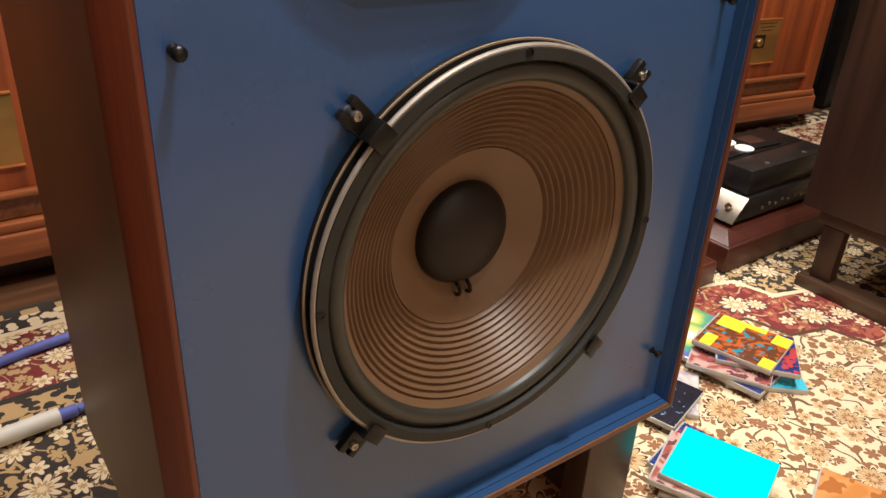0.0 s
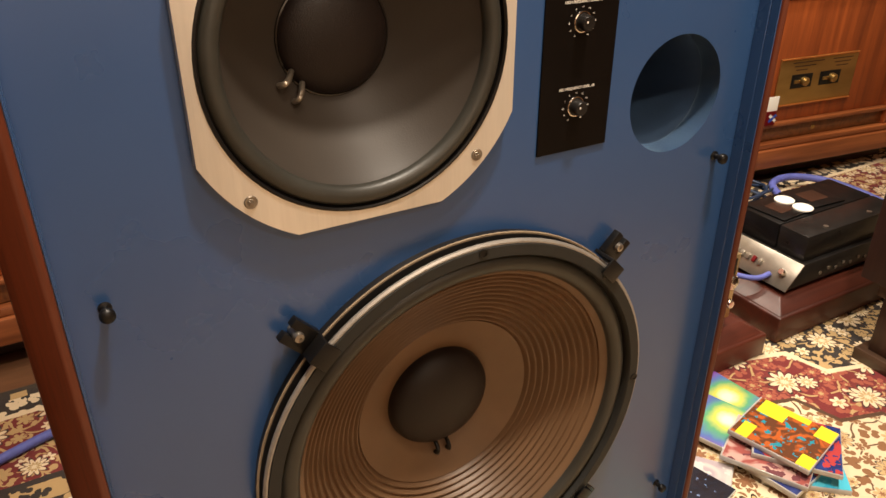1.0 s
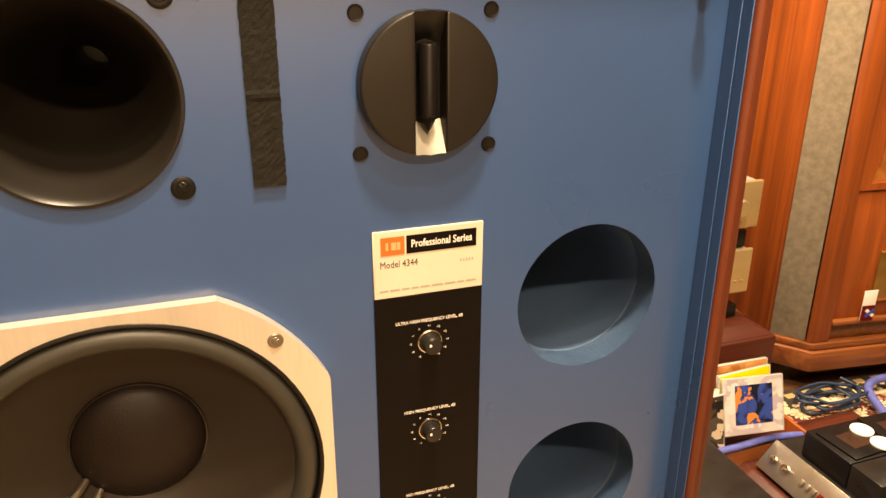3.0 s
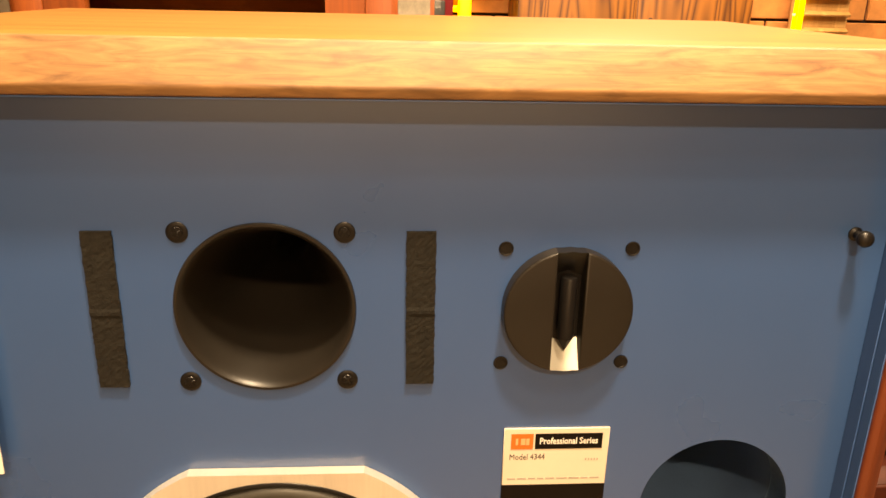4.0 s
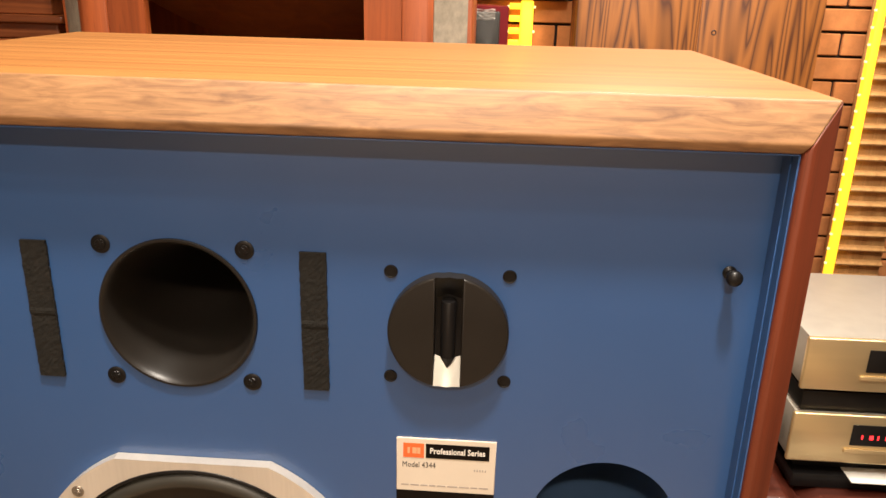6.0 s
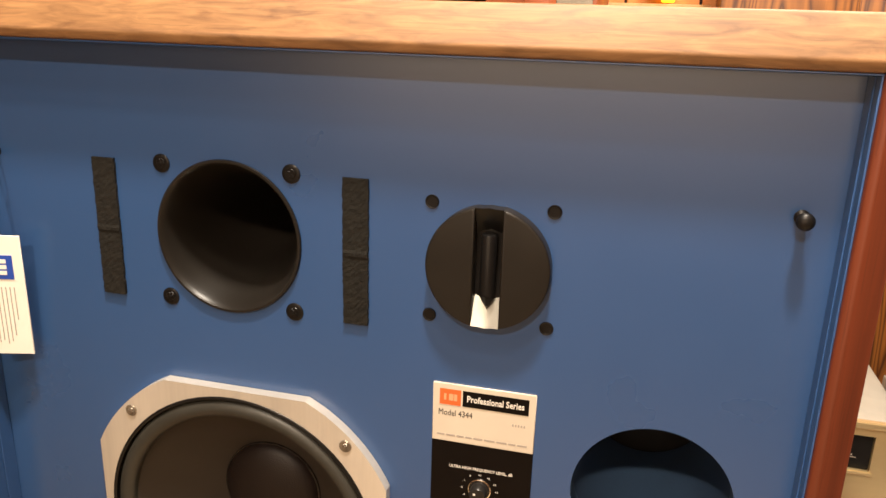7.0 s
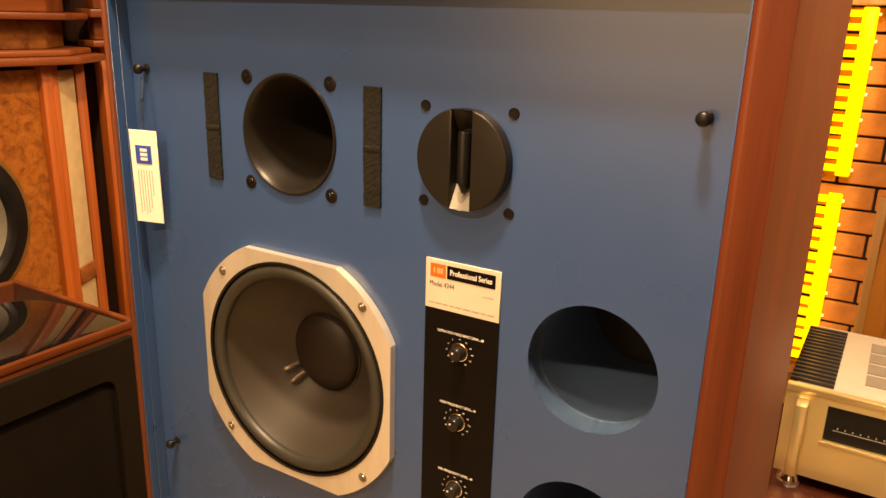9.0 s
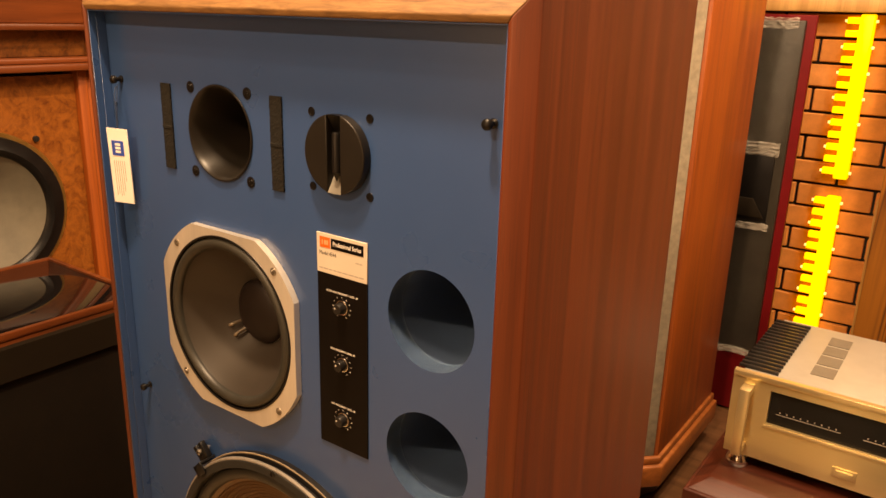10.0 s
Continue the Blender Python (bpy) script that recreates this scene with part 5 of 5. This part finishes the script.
part("carcass", box(-1.75, kx - 0.031, 0.668, 1.16, 0.0, 1.40, 0.002), DARKWOOD_Z, cab)
for y0, y1 in ((0.662, 0.695), (0.86, 0.895), (1.13, 1.165)):
    part("stile", box(kx - 0.03, kx, y0, y1, 0.05, 1.075, 0.004), ROSE_Z, cab)
for z0, z1 in ((0.05, 0.12), (0.56, 0.592), (1.03, 1.075)):
    for y0, y1 in ((0.6955, 0.8595), (0.8955, 1.1295)):
        part("rail", box(kx - 0.03, kx - 0.002, y0, y1, z0, z1, 0.004), ROSE_Y, cab)
for y0, y1 in ((0.6955, 0.8595), (0.8955, 1.1295)):
    for z0, z1 in ((0.1205, 0.5595), (0.5925, 1.0295)):
        part("cloth_panel", box(kx - 0.03, kx - 0.014, y0, y1, z0, z1, 0.001), CANE, cab, "beige woven cloth panel")
for z0, z1, o in ((1.0755, 1.09, 0.03), (1.0905, 1.14, -0.005), (1.1405, 1.16, 0.028), (1.1605, 1.34, 0.0), (1.3405, 1.385, 0.035), (0.0, 0.0495, 0.02)):
    part("moulding", box(kx - 0.03, kx + o, 0.655 - max(o, 0), 1.17 + max(o, 0), z0, z1, 0.004), ROSE_Y, cab)

grille = thing("grille_loudspeaker", (-0.9, -0.02, 0), "low loudspeaker with dark grille and glossy black top", "loudspeaker")
sx, gy, gz = -0.715, 0.288, 0.640
part("cabinet", box(-1.08, sx - 0.002, -0.36, gy - 0.001, 0.0, gz - 0.012, 0.003), ROSE_Y, grille)
part("glossy_top", box(-1.072, sx - 0.012, -0.352, gy - 0.011, gz - 0.0115, gz - 0.002, 0.001), plain("black_glass", (0.006, 0.005, 0.005), 0.04, 0, 0.02, 20, 0), grille, "glossy black glass top")
for b_ in ((sx - 0.0115, sx, -0.36, gy), (-1.084, -1.0725, -0.36, gy), (-1.072, sx - 0.012, gy - 0.0105, gy), (-1.072, sx - 0.012, -0.363, -0.3525)):
    part("rim", box(*b_, gz - 0.0115, gz + 0.002, 0.002), ROSE_Y, grille)
part("grille_frame", facing(holed([(-0.345, 0.03), (0.268, 0.03), (0.268, 0.620), (-0.345, 0.620)], [[(-0.30, 0.08), (0.225, 0.08), (0.225, 0.535), (0.222, 0.548), (0.214, 0.557), (0.20, 0.560), (-0.275, 0.560), (-0.289, 0.557), (-0.297, 0.548), (-0.30, 0.535)]], -0.016, -0.0005), sx - 0.002), TAUPE, grille, "taupe grille frame", smooth=False)
part("grille_cloth", box(sx - 0.0015, sx + 0.006, -0.31, 0.235, 0.07, 0.57, 0.001), DARKCLOTH, grille, "dark brown grille cloth")

# ---- cabinet and dark filler box in the far corners ----
corner = thing("carved_cabinet", (-1.2, 1.58, 0), "carved dark red cabinet with grey cloth panel", "cabinet")
part("carcass", box(-1.50, -0.905, 1.352, 1.82, 0.06, 1.105, 0.002), ROSE_Z, corner)
part("plinth", box(-1.48, -0.92, 1.37, 1.80, 0.0, 0.0595, 0.002), DARKWOOD_Z, corner)
part("cloth_panel", box(-1.44, -0.965, 1.346, 1.3515, 0.12, 1.05, 0.001), CLOTH, corner, "grey grille cloth panel")
for z0, z1, o in ((1.1055, 1.128, 0.03), (1.1285, 1.165, 0.012), (1.1655, 1.182, 0.036), (1.1825, 1.29, -0.01), (1.2905, 1.32, 0.03)):
    part("moulding", box(-1.50 - o, -0.905 + o, 1.352 - o, 1.82, z0, z1, 0.005, 3), ROSE_X, corner)
# made-up black box that fills the dark gap behind the right-hand loudspeakers
dim = thing("dark_filler", (2.85, 1.4, 0), "tall black box added to fill a dark background area", "cabinet")
part("carcass", box(2.48, 3.2, 1.0, 1.8, 0.0, 1.5, 0.006), BLACK, dim)
part("front_sheet", box(2.475, 2.4795, 1.05, 1.75, 0.08, 1.42, 0.002), BLACKM, dim)

# ---- back of the room: light strips, wrapped loudspeaker, cedar board ----
strip = thing("light_strip", (0.20, 2.24, 0.0), "glowing yellow light strip with comb of short rungs", "light strip", "yellow light strips")
for z0, z1, x in ((0.06, 0.655, 0.200), (0.715, 1.23, 0.208), (1.28, 1.85, 0.208)):
    part("tube", box(x, x + 0.042, 2.205, 2.240, z0, z1, 0.005), LED, strip, "glowing yellow tube")
    z, k = z0 + 0.012, 0
    while z + 0.02 < z1:
        # rungs glow like the tube, in place of being lit by it
        part("rung", box(x - 0.037, x - 0.0004, 2.215, 2.240, z, z + 0.0200, 0.002), LED, strip, "yellow rung")
        if k % 2 == 0:
            for e in (x - 0.0445, x + 0.0425):
                part("clip", box(e, e + 0.0070, 2.222, 2.232, z + 0.004, z + 0.0125, 0.001), CLIPGLOW, strip)
        z, k = z + 0.0395, k + 1
louvre = thing("light_strip", (1.36, 2.20, 0.0), "glowing yellow light strip beside orange wooden louvre slats", "light strip", "yellow light strips")
part("tube", box(1.335, 1.362, 2.165, 2.1945, 0.0, 1.9, 0.006), LED, louvre, "glowing yellow tube")
part("backing", box(1.335, 1.53, 2.195, 2.215, 0.0, 1.9, 0.001), BEAM, louvre)
for k in range(34):
    bm = box(1.364, 1.525, -0.016, 0.010, -0.004, 0.004, 0.002)
    bm.transform(pose(0, 2.180, 0.06 + 0.0535 * k, 28, 0, 0))
    part("slat", bm, BEAM, louvre, "orange wooden slat")
    part("clip", box(1.328, 1.3348, 2.172, 2.180, 0.05 + 0.0535 * k, 0.057 + 0.0535 * k, 0), CLIPGLOW, louvre)
cedar = thing("cedar_loudspeaker", (0.74, 2.15, 0), "tall burnt cedar board loudspeaker with knots", "loudspeaker")
for k in range(2):
    part("board", box(0.372 + 0.367 * k, 0.7385 + 0.367 * k, 2.0, 2.03, 0.05, 1.5, 0.003), PINE_Z, cedar)
part("cabinet", box(0.378, 1.10, 2.0305, 2.24, 0.05, 1.49, 0.003), PINE_Z, cedar)
part("plinth", box(0.39, 1.09, 2.02, 2.235, 0.0, 0.0495, 0.002), DARKWOOD_Z, cedar)
part("knot", lathe([(0.009, 0.001), (0.007, -0.0005), (0.003, 0.001), (0, 0.001)], (0.787, 1.9995, 1.155), "y", 16), DARKWOOD_Z, cedar)
part("charm", join(lathe([(0, -0.012), (0.006, -0.006), (0.006, 0.006), (0, 0.012)], (0.785, 1.992, 1.055), "z", 12), lathe([(0, 0.012), (0.004, 0.02), (0, 0.03)], (0.785, 1.992, 1.055), "z", 10)), plain("green_glass_bead", (0.15, 0.42, 0.06), 0.2, 0, 0.2), cedar)

wrapped = thing("wrapped_loudspeaker", (0.01, 1.90, 0), "red lacquered tower loudspeaker wrapped in clear film", "loudspeaker")
part("cabinet", prism([(-0.16, 1.817), (0.161, 1.817), (0.158, 1.85), (0.11, 1.962), (-0.11, 1.962), (-0.157, 1.85)], 0.0, 1.22, "z", 0.004), RED, wrapped)
part("driver_panel", box(-0.13, 0.137, 1.798, 1.8165, 0.215, 1.205, 0.004), BAFFLEGREY, wrapped, "grey driver panel")
part("horn_mouth", join(box(-0.10, 0.112, 1.79, 1.7975, 0.63, 0.84, 0.003)), BLACK, wrapped)
part("horn_lip", prism([(-0.09, 0.645), (0.105, 0.645), (0.07, 0.70), (-0.055, 0.70)], 1.78, 1.7895, "y", 0.002), TAUPE, wrapped)
n = Nodes("clear_film")
n.set("Base Color", (0.9, 0.88, 0.85))
n.set("Roughness", 0.08)
n.set("Transmission Weight", 1.0)
n.set("IOR", 1.22)
fv = n.coords((3, 3, 14))
n.bump(n.noise(fv, 9.0, 5, 0.75, 2.0), 1.0, 0.03)
FILM = n.mat
n = Nodes("crumpled_film")
n.set("Base Color", (0.75, 0.70, 0.62))
n.set("Roughness", 0.12)
n.set("Alpha", 0.28)
FOLD = n.mat
for z0, z1 in ((0.205, 0.625), (0.845, 1.21)):
    bm = bmesh.new()
    grid = [[bm.verts.new((-0.135 + 0.258 * i / 42, 1.788 - 0.007 * noise.noise((i * 0.23, j * 0.12, z0)) - 0.0035 * abs(noise.noise((i * 0.5, j * 0.45, z0 + 4))), z0 + (z1 - z0) * j / 120)) for i in range(43)] for j in range(121)]
    for j in range(120):
        for i in range(42):
            bm.faces.new((grid[j][i], grid[j][i + 1], grid[j + 1][i + 1], grid[j + 1][i]))
    film = part("film", bm, FILM, wrapped, "wrinkled clear plastic film", smooth=False)
    film.visible_shadow = False

# whitish bands for crumpled film edges, which also stand in for glints
for z0, z1 in ((0.828, 0.868), (0.606, 0.628), (1.182, 1.212), (0.205, 0.228)):
    bm = bmesh.new()
    grid = [[bm.verts.new((-0.135 + 0.258 * i / 40, 1.786 - 0.010 * abs(noise.noise((i * 0.9, j * 1.3, z0 * 9))) - 0.002 * (j % 2), z0 + (z1 - z0) * j / 8 + 0.004 * noise.noise((i * 0.5, z0 * 7, 0)))) for i in range(41)] for j in range(9)]
    for j in range(8):
        for i in range(40):
            bm.faces.new((grid[j][i], grid[j][i + 1], grid[j + 1][i + 1], grid[j + 1][i]))
    part("film_fold", bm, FOLD, wrapped, "crumpled film edge with glints in its whitish colour", smooth=False)
beam = thing("wall_beam", (0.0, 2.22, 1.235), "pine beam along the brick wall", "beam", kind="structure")
part("beam", box(-0.5, 0.36, 2.19, 2.26, 1.235, 1.275, 0.003), BEAM, beam)
post = thing("wall_post", (0.36, 2.24, 0), "pine post against the brick wall", "post", kind="structure")
part("post", box(0.345, 0.380, 2.215, 2.26, 0.0, 0.66, 0.003), BEAM, post)

# bricks of the back wall, laid in half bond, each one a piece
bw, bh = 0.237, 0.079
me = bpy.data.meshes.new("brick")
bm = box(-bw / 2 + 0.0045, bw / 2 - 0.0045, -0.012, 0.006, -bh / 2 + 0.0045, bh / 2 - 0.0045, 0.003, 1)
bm.to_mesh(me)
bm.free()
me.materials.append(BRICK)
for row in range(20):
    z = -0.030 + bh * (row + 0.5)
    for col in range(15):
        x = 0.333 - 4.5 * bw + bw * (col + (0.5 if row % 2 else 0.0))
        ob = new("brick", me)
        ob.parent = wall_north
        ob.location = (x, 2.274 + random.uniform(-0.002, 0.002), z)
